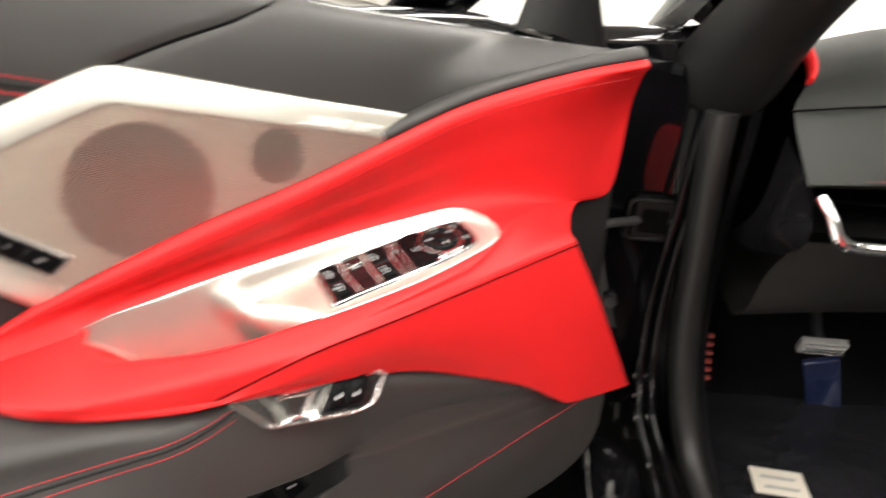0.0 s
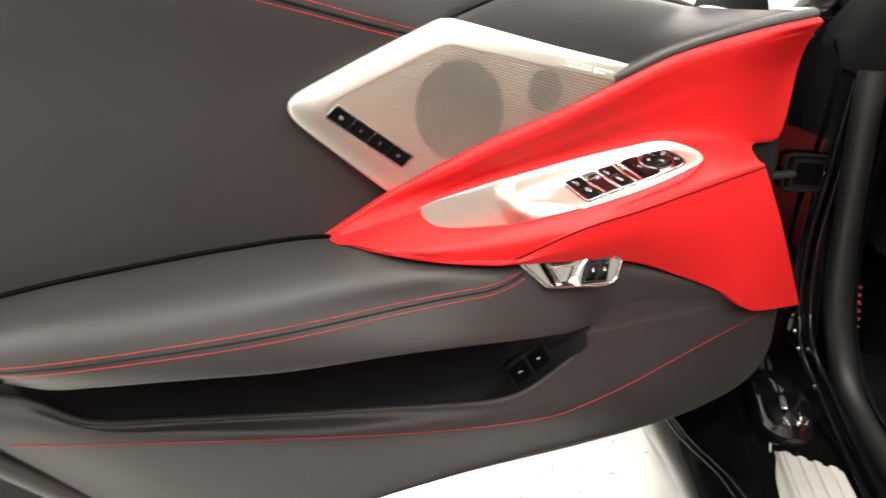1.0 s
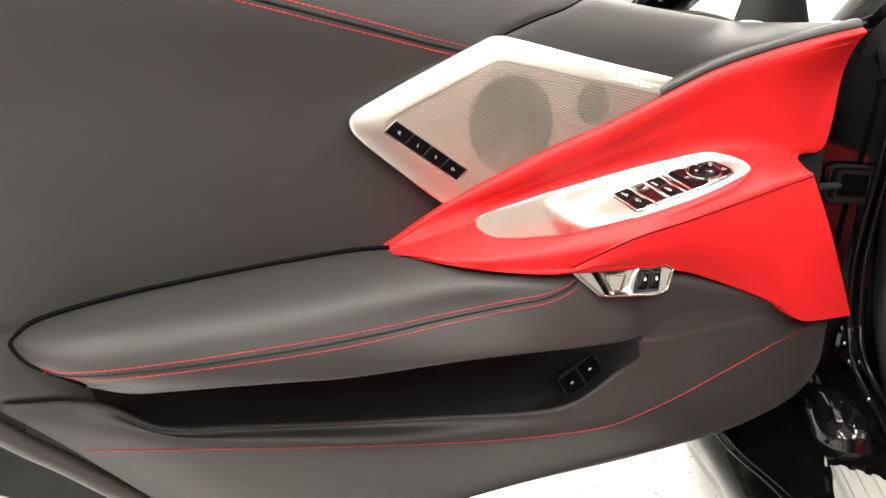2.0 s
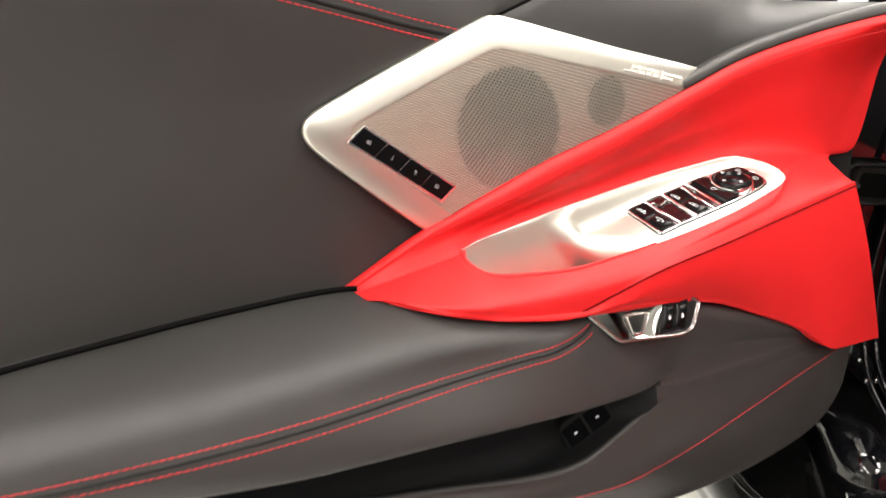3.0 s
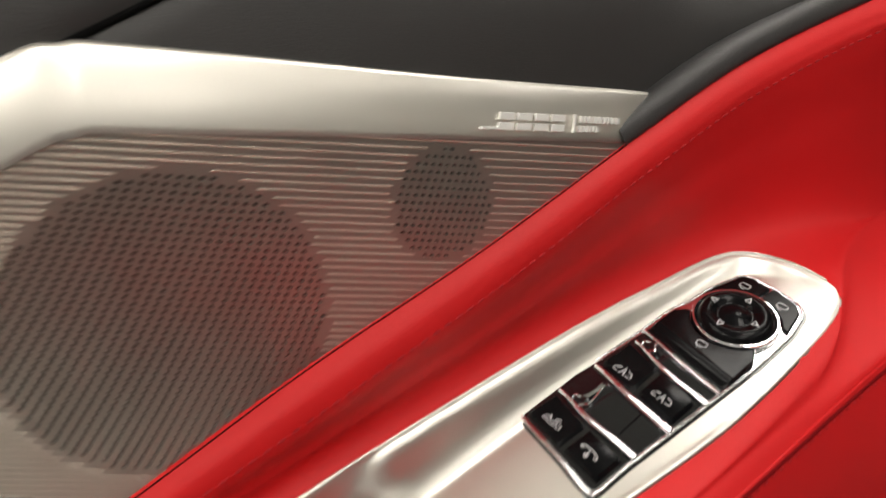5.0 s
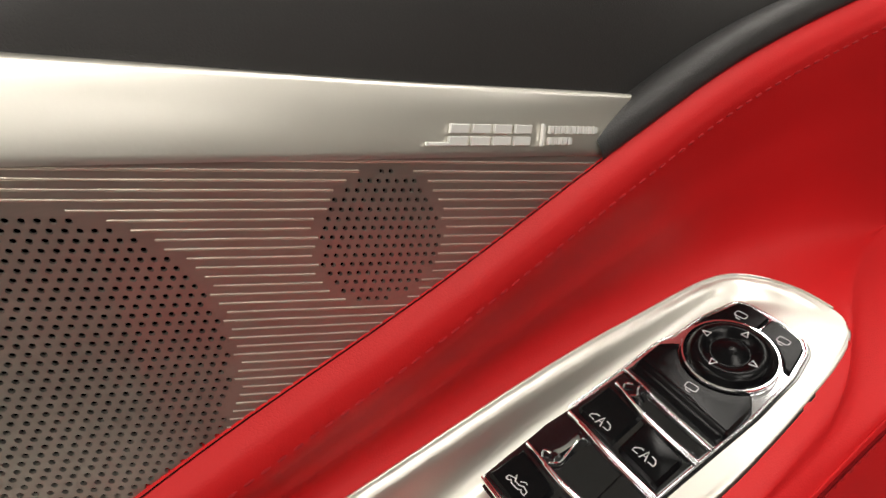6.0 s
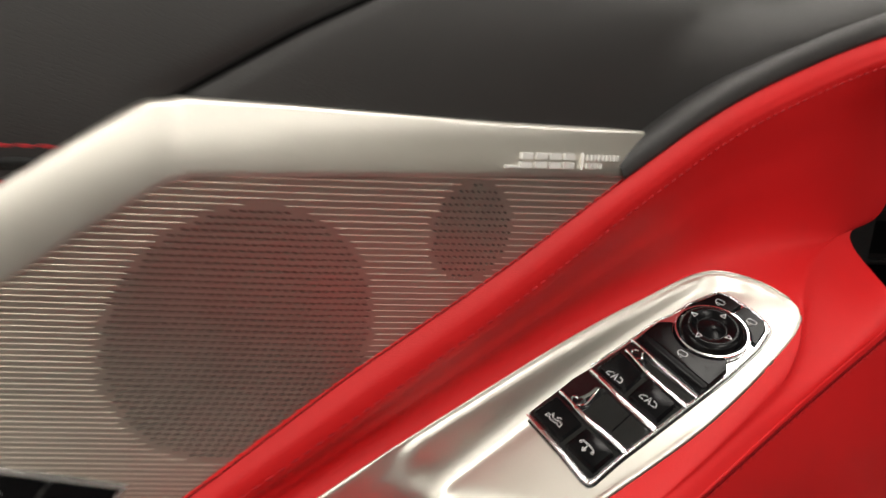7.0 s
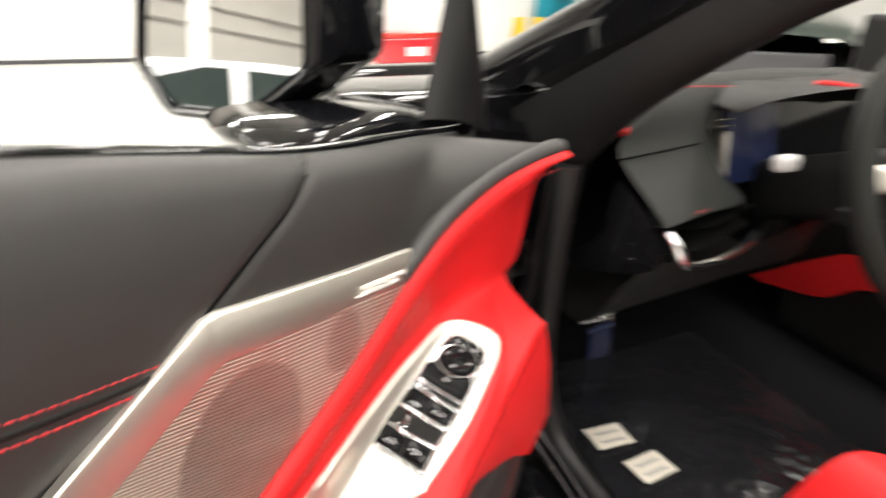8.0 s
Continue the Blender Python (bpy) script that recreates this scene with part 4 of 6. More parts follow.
arm_rails = [rail(shifted(A_SEAM, 0.02, 0.0), N), rail(shifted(A_SEAM, 0.004, -0.001), N), rail(shifted(A_SEAM, -0.004, 0.0015), N), rail(A_TOP, N), rail(A_STITCH, N), rail(A_LOW, N), rail(shifted(A_LOW, 0.008, -0.005), N), rail(shifted(A_LOW, 0.05, -0.004), N), rail(shifted(A_LOW, 0.115, 0.004), N)]
arm_rows = across(arm_rails, 6)
arm_pad = sheet("armrest_pad", arm_rows[:6 * 6 + 3], BLACK, door, "black leather padded armrest")
# the underside's shade comes from this darker material
sheet("underside", arm_rows[6 * 6 + 2:], POCKET_SHADE, arm_pad, "armrest underside, darkened for the shade under it")
tube("armrest_gap", rail(shifted(A_SEAM, -0.0046, 0.0032), 140, -0.667, -0.372), 0.0020, SHADE_GAP, door, "dark seam above the armrest")


tip_line = [arm_rows[i][0] for i in range(12, 37, 2)]
tube("tip_gap", [(p[0] - 0.0015, p[1] + 0.001, p[2]) for p in tip_line], 0.0018, SHADE_GAP, door, "dark seam round the armrest end")


def pad_line(t, x0, x1, lift, n=220):
    """A line on the pad, t rails down from its seam."""
    i = int(t * 6)
    f = t * 6 - i
    r = arm_rows[i] * (1 - f) + arm_rows[i + 1] * f
    w = np.linspace(x0, x1, n)
    return np.stack([w, np.interp(w, r[:, 0], r[:, 1]) - lift, np.interp(w, r[:, 0], r[:, 2])], 1)


def bent_up(line, x_from, amount):
    """The line's forward end turned up towards the lever."""
    out = line.copy()
    k = np.clip((out[:, 0] - x_from) / (line[-1, 0] - x_from), 0, 1) ** 2
    out[:, 2] += amount * k
    out[:, 1] += 0.006 * k
    return out


def narrowing(t0, t1, lift):
    """A line that closes up on its neighbour towards the front."""
    a, b = pad_line(t0, -0.650, -0.214, lift), pad_line(t1, -0.650, -0.214, lift)
    k = smooth01((a[:, 0:1] + 0.62) / 0.38)
    return a * (1 - k) + b * k


for t0, t1 in ((4.0, 4.0), (4.33, 4.20)):
    stitches("stitching", bent_up(narrowing(t0, t1, 0.0004), -0.27, 0.016), 0.00042, 0.0036, 0.0008, THREAD, door, "red double stitching")
tube("armrest_welt", bent_up(narrowing(4.17, 4.10, -0.0004), -0.27, 0.0165), 0.0012, BLACK_SOFT, door, "black welt between the stitches")

# ---- lower trim with the map pocket ----
P_TOP = [(-0.695, 0.006, 0.605), (-0.64, 0.006, 0.600), (-0.58, 0.014, 0.585), (-0.5, 0.018, 0.578), (-0.25, 0.016, 0.565), (-0.2, -0.006, 0.549), (-0.165, -0.044, 0.535), (-0.142, -0.060, 0.5275), (-0.12, -0.0645, 0.5260), (-0.1, -0.0655, 0.5255), (0.05, -0.0655, 0.517), (0.17, -0.058, 0.500)]
P_BACK = [(-0.69, 0.005, 0.585), (-0.635, 0.003, 0.572), (-0.58, 0.014, 0.525), (-0.43, 0.020, 0.475), (-0.25, 0.012, 0.445), (-0.205, 0.004, 0.452), (-0.17, -0.018, 0.476), (-0.146, -0.036, 0.500), (-0.132, -0.0625, 0.519), (-0.115, -0.0662, 0.519), (-0.09, -0.0668, 0.516), (0.05, -0.0668, 0.508), (0.17, -0.058, 0.493)]
P_LIP = [(-0.686, 0.004, 0.577), (-0.625, -0.006, 0.566), (-0.582, -0.016, 0.537), (-0.52, -0.020, 0.521), (-0.43, -0.024, 0.499), (-0.33, -0.038, 0.482), (-0.245, -0.051, 0.468), (-0.205, -0.058, 0.470), (-0.170, -0.060, 0.483), (-0.152, -0.0620, 0.4925), (-0.139, -0.0648, 0.4985), (-0.130, -0.0662, 0.5020), (-0.112, -0.0672, 0.5065), (-0.06, -0.068, 0.507), (0.05, -0.068, 0.500), (0.17, -0.059, 0.486)]
P_STITCH = [(-0.648, -0.002, 0.530), (-0.573, -0.027, 0.5205), (-0.435, -0.042, 0.4865), (-0.321, -0.050, 0.4585), (-0.235, -0.0575, 0.4425), (-0.172, -0.0655, 0.4370), (-0.137, -0.0680, 0.4395), (-0.099, -0.0695, 0.4440), (-0.058, -0.0700, 0.4505), (-0.016, -0.0698, 0.4580), (0.03, -0.0690, 0.4655), (0.07, -0.0680, 0.4720), (0.115, -0.065, 0.4755), (0.15, -0.060, 0.477), (0.172, -0.058, 0.480)]
P_EDGE = [(-0.555, 0.004, 0.395), (-0.47, -0.020, 0.391), (-0.386, -0.030, 0.387), (-0.257, -0.036, 0.3815), (-0.12, -0.046, 0.3725), (0.0, -0.055, 0.369), (0.075, -0.057, 0.373), (0.130, -0.058, 0.384), (0.163, -0.058, 0.404), (0.177, -0.058, 0.432), (0.180, -0.058, 0.468)]


def lipped(dy, dz):
    """The pocket's lip, rolled over; it fades out ahead of the pocket."""
    return [(x, y + dy * k, z + dz * k) for x, y, z in P_LIP for k in (1 - 0.97 * float(smooth01((x + 0.148) / 0.022)),)]


low_rails = [rail(shifted(P_TOP, 0.0, 0.03), N), rail(P_TOP, N), rail(P_BACK, N), rail(lipped(0.010, -0.004), N), rail(lipped(0.003, 0.0012), N), rail(lipped(-0.0008, 0.0), N), rail(lipped(-0.0022, -0.004), N), rail(P_STITCH, N), rail(shifted(P_EDGE, 0, 0.008), N), rail(P_EDGE, N), rail(shifted(P_EDGE, 0.008, -0.003), N), rail(shifted(P_EDGE, 0.04, 0.0), N)]
low_rows = across(low_rails, 6)
LIP_ROW = 4 * 6 - 2


def in_pocket(i, j):
    return i < LIP_ROW and -0.632 < low_rows[i][j][0] < -0.131


lower = sheet("lower_trim", low_rows, BLACK, door, "black leather lower door trim with a map pocket", skip=in_pocket)
# depth shading of the pocket is put into the lining's colour
sheet("pocket_lining", low_rows[:LIP_ROW + 1], POCKET_SHADE, lower, "flocked lining of the map pocket, darkened for its depth shade", skip=lambda i, j: not in_pocket(i, j))
i6 = low_rows[7 * 6]
line = np.stack([i6[:, 0], i6[:, 1] - 0.0006, i6[:, 2]], 1)
stitches("stitching", curve(line[2:-2:4], 300), 0.00042, 0.0036, 0.0006, THREAD, lower, "single red stitching")
# two-key switch inside the pocket
PO = Vector((-0.1755, -0.0260, 0.4790))
PU = Vector((0.78, -0.26, 0.57)).normalized()
PN = Vector((-0.32, -0.90, 0.25))
PN = (PN - PU * PN.dot(PU)).normalized()
PV = PN.cross(PU)


def on_pocket(u, v, h):
    return tuple(PO + PU * u + PV * v + PN * h)


hatch = plate("release_switch", rounded([(-0.027, -0.014), (0.024, -0.015), (0.029, 0.013), (-0.022, 0.015)], 0.008), on_pocket, -0.02, 0.001, BLACK_SOFT, door, "black two-key release switch in the pocket", bevel=0.001)
for a in (-0.0115, 0.0125):
    plate("key", rounded([(a - 0.0115, -0.010), (a + 0.0095, -0.010), (a + 0.0115, 0.010), (a - 0.0095, 0.010)], 0.002), on_pocket, 0.0, 0.0019, KEY, hatch, bevel=0.0006)
    plate("key_print", [(a - 0.002, -0.0008), (a + 0.002, -0.0008), (a + 0.0016, 0.0010), (a - 0.0016, 0.0010)], on_pocket, 0.0018, 0.0021, PRINT, hatch)

# ---- chrome release lever and lock keys ----
LU = Vector((0.118, -0.003, -0.016)).normalized()
LN = Vector((0.05, -0.93, 0.36))
LN = (LN - LU * LN.dot(LU)).normalized()
LV = LN.cross(LU)
LO = Vector((-0.209, -0.0705, 0.611))


def on_lever(u, v, h):
    return tuple(LO + LU * u + LV * v + LN * h)


lever_shape = rounded([(-0.010, 0.003), (0.020, -0.0225), (0.088, -0.0245), (0.101, -0.0205), (0.1135, 0.002), (0.10, 0.008), (0.02, 0.008)], 0.005)
lever = plate("release_bezel", lever_shape, on_lever, -0.02, 0.0018, DIM_CHROME, door, "chrome door release with lock keys below the red leather", bevel=0.0014)
rim = grown(lever_shape[::-1] if np.sum(lever_shape[:, 0] * np.roll(lever_shape[:, 1], -1) - np.roll(lever_shape[:, 0], -1) * lever_shape[:, 1]) < 0 else lever_shape, -0.0014)
tube("raised_rim", [on_lever(u, v, 0.0022) for u, v in rim], 0.0015, DIM_CHROME, lever, "raised chrome rim", closed=True)
# dished chrome hollow with the small pull tab in it
DISH = ((0.012, 0.005), (0.0665, 0.005), (0.0525, -0.0212), (0.0265, -0.0196))
rows = []
for v in np.linspace(0, 1, 13):
    row = []
    for u in np.linspace(0, 1, 17):
        w = [(DISH[0][k] * (1 - u) + DISH[1][k] * u) * (1 - v) + (DISH[3][k] * (1 - u) + DISH[2][k] * u) * v for k in (0, 1)]
        row.append(on_lever(w[0], w[1], 0.0052 - 0.0030 * (math.sin(math.pi * u) * math.sin(math.pi * (0.15 + 0.85 * v))) ** 0.6))
    rows.append(row)
sheet("lever_dish", rows, DIM_CHROME, lever, "dished chrome hollow", smooth=60)
TAB = rounded([(0.0268, -0.0020), (0.0510, -0.0020), (0.0418, -0.0174), (0.0322, -0.0174)], 0.002, 3)
plate("pull_tab", TAB, on_lever, 0.001, 0.0034, DIM_CHROME, lever, "small chrome pull tab", bevel=0.0006)
tube("tab_rim", [on_lever(u, v, 0.0046) for u, v in TAB], 0.0009, DIM_CHROME, lever, "bright edge of the pull tab", closed=True, sides=6)
plate("lock_base", rounded([(0.0665, 0.006), (0.0585, -0.0204), (0.0890, -0.0200), (0.0975, 0.006)], 0.0025), on_lever, 0.0, 0.0040, PIANO, lever, "gloss black lock switch", bevel=0.001)
for a in (0.0, 0.0143):
    rows = []
    for v in np.linspace(0, 1, 9):
        rows.append([on_lever(0.0672 + a + 0.0130 * u - 0.0070 * v, 0.0020 - 0.0200 * v, 0.0036 if u in (0, 1) or v in (0, 1) else 0.0056 + 0.0012 * math.sin(math.pi * v) * (1 - (2 * u - 1) ** 2)) for u in np.linspace(0, 1, 9)])
    sheet("lock_key", rows, KEY, lever, smooth=50)
    cu, cv = 0.0702 + a, -0.0078
    plate("key_print", [(cu - 0.0012, cv - 0.0016), (cu + 0.0010, cv - 0.0016), (cu + 0.0015, cv + 0.0006), (cu - 0.0007, cv + 0.0006)], on_lever, 0.0060, 0.0070, PRINT, lever)
    tube("key_print", [on_lever(cu - 0.0004, cv + 0.0006, 0.0069), on_lever(cu - 0.0001, cv + 0.0020, 0.0068), on_lever(cu + 0.0010, cv + 0.0020, 0.0068), on_lever(cu + 0.0011, cv + 0.0006, 0.0069)], 0.0002, PRINT, lever, sides=4)

# ---- door shell, seals, mirror ----
belt_far = rail(BELT, 40, -0.92, 0.22)
shell_outline = [(0.235, 0.83), (0.232, 0.45), (0.19, 0.35), (0.05, 0.335), (-0.30, 0.345), (-0.50, 0.355), (-0.60, 0.375), (-0.675, 0.43), (-0.725, 0.475), (-0.82, 0.58), (-0.95, 0.75)] + [(p[0], p[2] - 0.055) for p in belt_far]
plate("door_shell", shell_outline, lambda x, z, h: (x, 0.125 - h, z), 0.0, 0.078, JAMB, door, "gloss black door shell", bevel=0.012, smooth=20)
seal_path = curve([(-0.93, 0.012, 0.85), (-0.80, 0.012, 0.685), (-0.695, 0.010, 0.556), (-0.655, 0.010, 0.512), (-0.612, 0.010, 0.462), (-0.56, 0.010, 0.402), (-0.50, 0.016, 0.375), (-0.30, 0.02, 0.36), (0.0, 0.02, 0.35)], 120)
tube("door_seal", seal_path, 0.0085, SEAL, door, "soft dark grey rubber door seal", sides=12)
edge_path = curve([(-0.945, 0.050, 0.765), (-0.832, 0.050, 0.588), (-0.735, 0.050, 0.480), (-0.683, 0.050, 0.432), (-0.606, 0.050, 0.374), (-0.50, 0.052, 0.352)], 90)
# highlight of the black painted edge, added as a bright metal tube
tube("shell_edge_glint", edge_path, 0.0022, POLISHED, door, "polished strip as the highlight on the door shell's folded edge")
outer_skin = across([[(q[0] - 0.004, 0.062, q[2] - 0.004) for q in edge_path], [(q[0] - 0.020, 0.085, q[2] - 0.018) for q in edge_path], [(q[0] - 0.038, 0.120, q[2] - 0.034) for q in edge_path], [(q[0] - 0.036, 0.136, q[2] - 0.030) for q in edge_path], [(q[0] + 0.02, 0.140, q[2] + 0.03) for q in edge_path]], 2)
sheet("outer_skin", outer_skin, PAINT, door, "gloss black hem of the outer skin")
tube("belt_seal", rail(shifted(BELT, 0.007, -0.005), 80, -0.92, 0.15), 0.0045, RUBBER, door, "black rubber window seal", sides=10)
tube("belt_trim", rail(shifted(BELT, 0.020, -0.003), 80, -0.92, 0.20), 0.006, PAINT, door, "gloss black belt moulding", sides=10)
# sail in the window corner
sail = across([[(0.138, 0.078, 0.840), (0.165, 0.077, 0.90), (0.188, 0.075, 0.965)], [(0.146, 0.060, 0.842), (0.170, 0.064, 0.90), (0.190, 0.066, 0.965)], [(0.185, 0.043, 0.832), (0.190, 0.047, 0.90), (0.194, 0.052, 0.965)], [(0.236, 0.038, 0.812), (0.214, 0.044, 0.90), (0.199, 0.050, 0.965)], [(0.245, 0.07, 0.812), (0.222, 0.075, 0.90), (0.203, 0.075, 0.965)]], 4)
sheet("mirror_sail", sail, BLACK_SOFT, door, "black plastic sail in the window corner")
# exterior mirror on the door
MA = radians(200)
MN = Vector((math.cos(MA), math.sin(MA), 0.12)).normalized()
MS = Vector((-math.sin(MA), math.cos(MA), 0)).normalized() * -1
MV = MN.cross(MS) * (1 if MN.cross(MS).z > 0 else -1)
MO = Vector((0.05, 0.262, 0.90))


def on_mirror(u, v, h):
    return tuple(MO + MS * u + MV * v + MN * h)


glass_shape = rounded([(-0.094, 0.068), (-0.094, -0.010), (-0.034, -0.056), (0.040, -0.052), (0.064, -0.012), (0.055, 0.068)], 0.010)
shell_rows = []
for k, (g, h) in enumerate([(1.0, 0.0), (1.02, 0.004), (1.10, 0.006), (1.20, 0.0), (1.26, -0.02), (1.26, -0.05), (1.14, -0.085), (0.82, -0.115), (0.40, -0.130), (0.05, -0.134)]):
    loop = [on_mirror(p[0] * g - 0.66 * max(0.0, -h - 0.01), p[1] * g + 0.003 * k * (k > 3), h) for p in glass_shape]
    shell_rows.append(loop + [loop[0]])
mirror = sheet("door_mirror", shell_rows, PAINT, door, "gloss black door mirror housing", smooth=60)
plate("mirror_glass", glass_shape * 0.985, on_mirror, -0.004, 0.0015, MIRROR, mirror, "silvered mirror glass", bevel=0.001)
FOOT_TIP = (-0.055, 0.125, 0.848)  # the foot tapers to a point behind the mirror
foot = across([[FOOT_TIP] + r for r in (
    [(-0.02, 0.078, 0.848), (0.12, 0.07, 0.828), (0.19, 0.07, 0.821)],
    [(-0.02, 0.092, 0.860), (0.10, 0.09, 0.856), (0.17, 0.09, 0.841)],
    [(-0.015, 0.15, 0.862), (0.09, 0.16, 0.858), (0.14, 0.16, 0.850)],
    [(-0.01, 0.20, 0.854), (0.085, 0.25, 0.852), (0.12, 0.25, 0.848)],
    [(-0.01, 0.21, 0.838), (0.07, 0.30, 0.836), (0.11, 0.30, 0.836)],
    [(-0.015, 0.15, 0.832), (0.07, 0.16, 0.828), (0.13, 0.16, 0.828)],
    [(-0.02, 0.085, 0.834), (0.12, 0.08, 0.816), (0.18, 0.08, 0.811)])], 4)
foot = np.stack([curve(r, 24) for r in foot])
sheet("mirror_foot", foot, PAINT, door, "gloss black mirror foot", smooth=70)

# ---- the car beside the door ----
def car(f, i, z):
    """From the car's own axes: f ahead of the hinge pillar, i inboard of it, z up."""
    return tuple(CO + CF * f + CI * i + Vector((0, 0, z)))


def car_curve(pts, n):
    return [car(*p) for p in curve(pts, n)]


def car_sheet(name, rails_, mat, parent, label="", n=24, m=5, smooth=50.0):
    return sheet(name, [[car(*p) for p in r] for r in across([curve(r, n) for r in rails_], m)], mat, parent, label, smooth=smooth)


def car_box(name, centre, size, mat, parent, label="", bevel=0.01, turn=None):
    return boxy(name, size, CAR_M @ Matrix.Translation(centre) @ (turn or Matrix()), mat, parent, label, bevel)


body = thing("sports_car", "black sports car body with its door standing open", "car", place=(0.8, 0.2, 0.0))
# hinge pillar: gloss face behind the door
plate("hinge_pillar", [(-0.26, 0.42), (-0.17, 0.31), (-0.10, 0.24), (-0.005, 0.16), (0.010, 0.30), (0.012, 0.50), (0.010, 0.72), (-0.03, 0.80), (-0.26, 0.84)], lambda i, z, h: car(0.09 - h, i, z), 0.0, 0.045, JAMB, body, "gloss black hinge pillar", bevel=0.012)
for shift_i, shift_f in ((0.0, 0.0), (0.017, 0.012)):
    path = car_curve([(0.012 + shift_f, -0.012 + shift_i, 0.745), (0.006 + shift_f, -0.026 + shift_i, 0.64), (0.002 + shift_f, -0.038 + shift_i, 0.56), (-0.003 + shift_f, -0.044 + shift_i, 0.49), (-0.022 + shift_f, -0.045 + shift_i, 0.415), (-0.058 + shift_f, -0.046 + shift_i, 0.384), (-0.105 + shift_f, -0.034 + shift_i, 0.352), (-0.20, -0.022 + shift_i, 0.318), (-0.40, -0.018 + shift_i, 0.305)], 70)
    tube("pillar_flange", path, 0.0042, JAMB, body, "gloss black folded flange of the door opening", sides=10)
plate("pillar_step", [(-0.046, 0.36), (0.02, 0.30), (0.02, 0.74), (-0.015, 0.76)], lambda i, z, h: car(0.06 - h, i, z), 0.0, 0.035, JAMB, body, "gloss black inner pillar flange", bevel=0.004)
car_box("cowl_corner", (0.15, -0.13, 0.79), (0.14, 0.30, 0.10), PAINT, body, "gloss black corner of the cowl", 0.02)
plate("inner_wing", [(-0.27, 0.12), (0.0, 0.12), (0.0, 0.82), (-0.27, 0.82)], lambda i, z, h: car(0.16 - h, i, z), 0.0, 0.03, SHADE_GAP, body, "dark inner wing behind the hinges")
# check strap housing
check = plate("check_strap", rounded([(-0.075, 0.592), (-0.022, 0.590), (-0.018, 0.640), (-0.068, 0.645)], 0.008), lambda i, z, h: car(0.046 - h, i, z), 0.0, 0.016, BLACK_SOFT, body, "black check strap housing on the pillar", bevel=0.004)
# black plate on the housing, standing in for a recess in shade
plate("strap_recess_shade", rounded([(-0.066, 0.602), (-0.030, 0.600), (-0.028, 0.630), (-0.060, 0.633)], 0.004), lambda i, z, h: car(0.030 - h, i, z), -0.001, 0.0015, SHADE_GAP, check, bevel=0.0004)
tube("strap_rim", [car(0.028, i, z) for i, z in rounded([(-0.080, 0.594), (-0.026, 0.593), (-0.024, 0.642), (-0.076, 0.644)], 0.010)], 0.0030, BLACK_SOFT, check, "black rim", closed=True)
tube("strap_arm", [(0.235, 0.06, 0.615), car(0.04, -0.05, 0.616)], 0.006, DARK, check)
for fz in (0.50, 0.27):
    tube("hinge_bolt", [car(0.046, -0.085, fz), car(0.034, -0.085, fz)], 0.009, DARK, body, "dark hinge bolt", sides=6)
# door opening seal
tube("opening_seal", car_curve([(-0.002, 0.004, 0.757), (0.0, 0.003, 0.70), (0.012, 0.006, 0.56), (0.012, 0.010, 0.45), (0.0, 0.020, 0.37), (-0.03, 0.030, 0.315), (-0.10, 0.042, 0.285), (-0.25, 0.05, 0.275), (-1.0, 0.06, 0.27)], 120), 0.018, RUBBER, body, "thick black rubber door opening seal", sides=14)
# sill and rocker
car_sheet("sill", [[(0.6, 0.05, 0.2), (0.09, 0.05, 0.2), (-0.15, 0.06, 0.2), (-0.5, 0.06, 0.2), (-1.4, 0.07, 0.2)], [(0.6, 0.0, 0.34), (0.09, 0.02, 0.31), (-0.15, 0.025, 0.295), (-0.5, 0.03, 0.285), (-1.4, 0.04, 0.285)], [(0.6, -0.1, 0.36), (0.09, -0.05, 0.34), (-0.15, -0.045, 0.312), (-0.5, -0.04, 0.296), (-1.4, -0.04, 0.296)], [(0.6, -0.2, 0.35), (0.09, -0.15, 0.335), (-0.15, -0.120, 0.310), (-0.5, -0.095, 0.296), (-1.4, -0.09, 0.296)], [(0.6, -0.33, 0.32), (0.09, -0.275, 0.312), (-0.15, -0.208, 0.300), (-0.28, -0.146, 0.299), (-0.5, -0.118, 0.297), (-1.4, -0.10, 0.297)]], ROCKER, body, "gloss black sill", n=60)
car_sheet("rocker", [[(0.6, -0.33, 0.32), (0.09, -0.275, 0.312), (-0.15, -0.208, 0.300), (-0.28, -0.146, 0.299), (-0.5, -0.118, 0.297), (-1.4, -0.10, 0.297)], [(0.6, -0.345, 0.27), (0.09, -0.285, 0.267), (-0.09, -0.238, 0.262), (-0.24, -0.196, 0.260), (-0.5, -0.165, 0.255), (-1.4, -0.15, 0.25)], [(0.6, -0.335, 0.20), (0.09, -0.265, 0.20), (-0.15, -0.20, 0.20), (-0.5, -0.145, 0.19), (-1.4, -0.13, 0.19)], [(0.6, -0.28, 0.12), (0.09, -0.20, 0.12), (-0.15, -0.14, 0.12), (-0.5, -0.09, 0.115), (-1.4, -0.09, 0.115)], [(0.6, 0.1, 0.1), (0.09, 0.1, 0.1), (-0.15, 0.1, 0.1), (-0.5, 0.1, 0.1), (-1.4, 0.1, 0.1)]], ROCKER, body, "gloss black rocker moulding", n=60)
for low in (0.0, 0.012):
    tube("sill_crease", car_curve([(0.4, -0.31 - low, 0.321), (0.09, -0.272 - low, 0.313), (-0.15, -0.206 - low, 0.3015), (-0.28, -0.146 - low, 0.3005), (-0.5, -0.118 - low, 0.298 - low), (-1.3, -0.102 - low, 0.298 - low)], 60), 0.0016, PAINT, body, "raised edge along the sill")
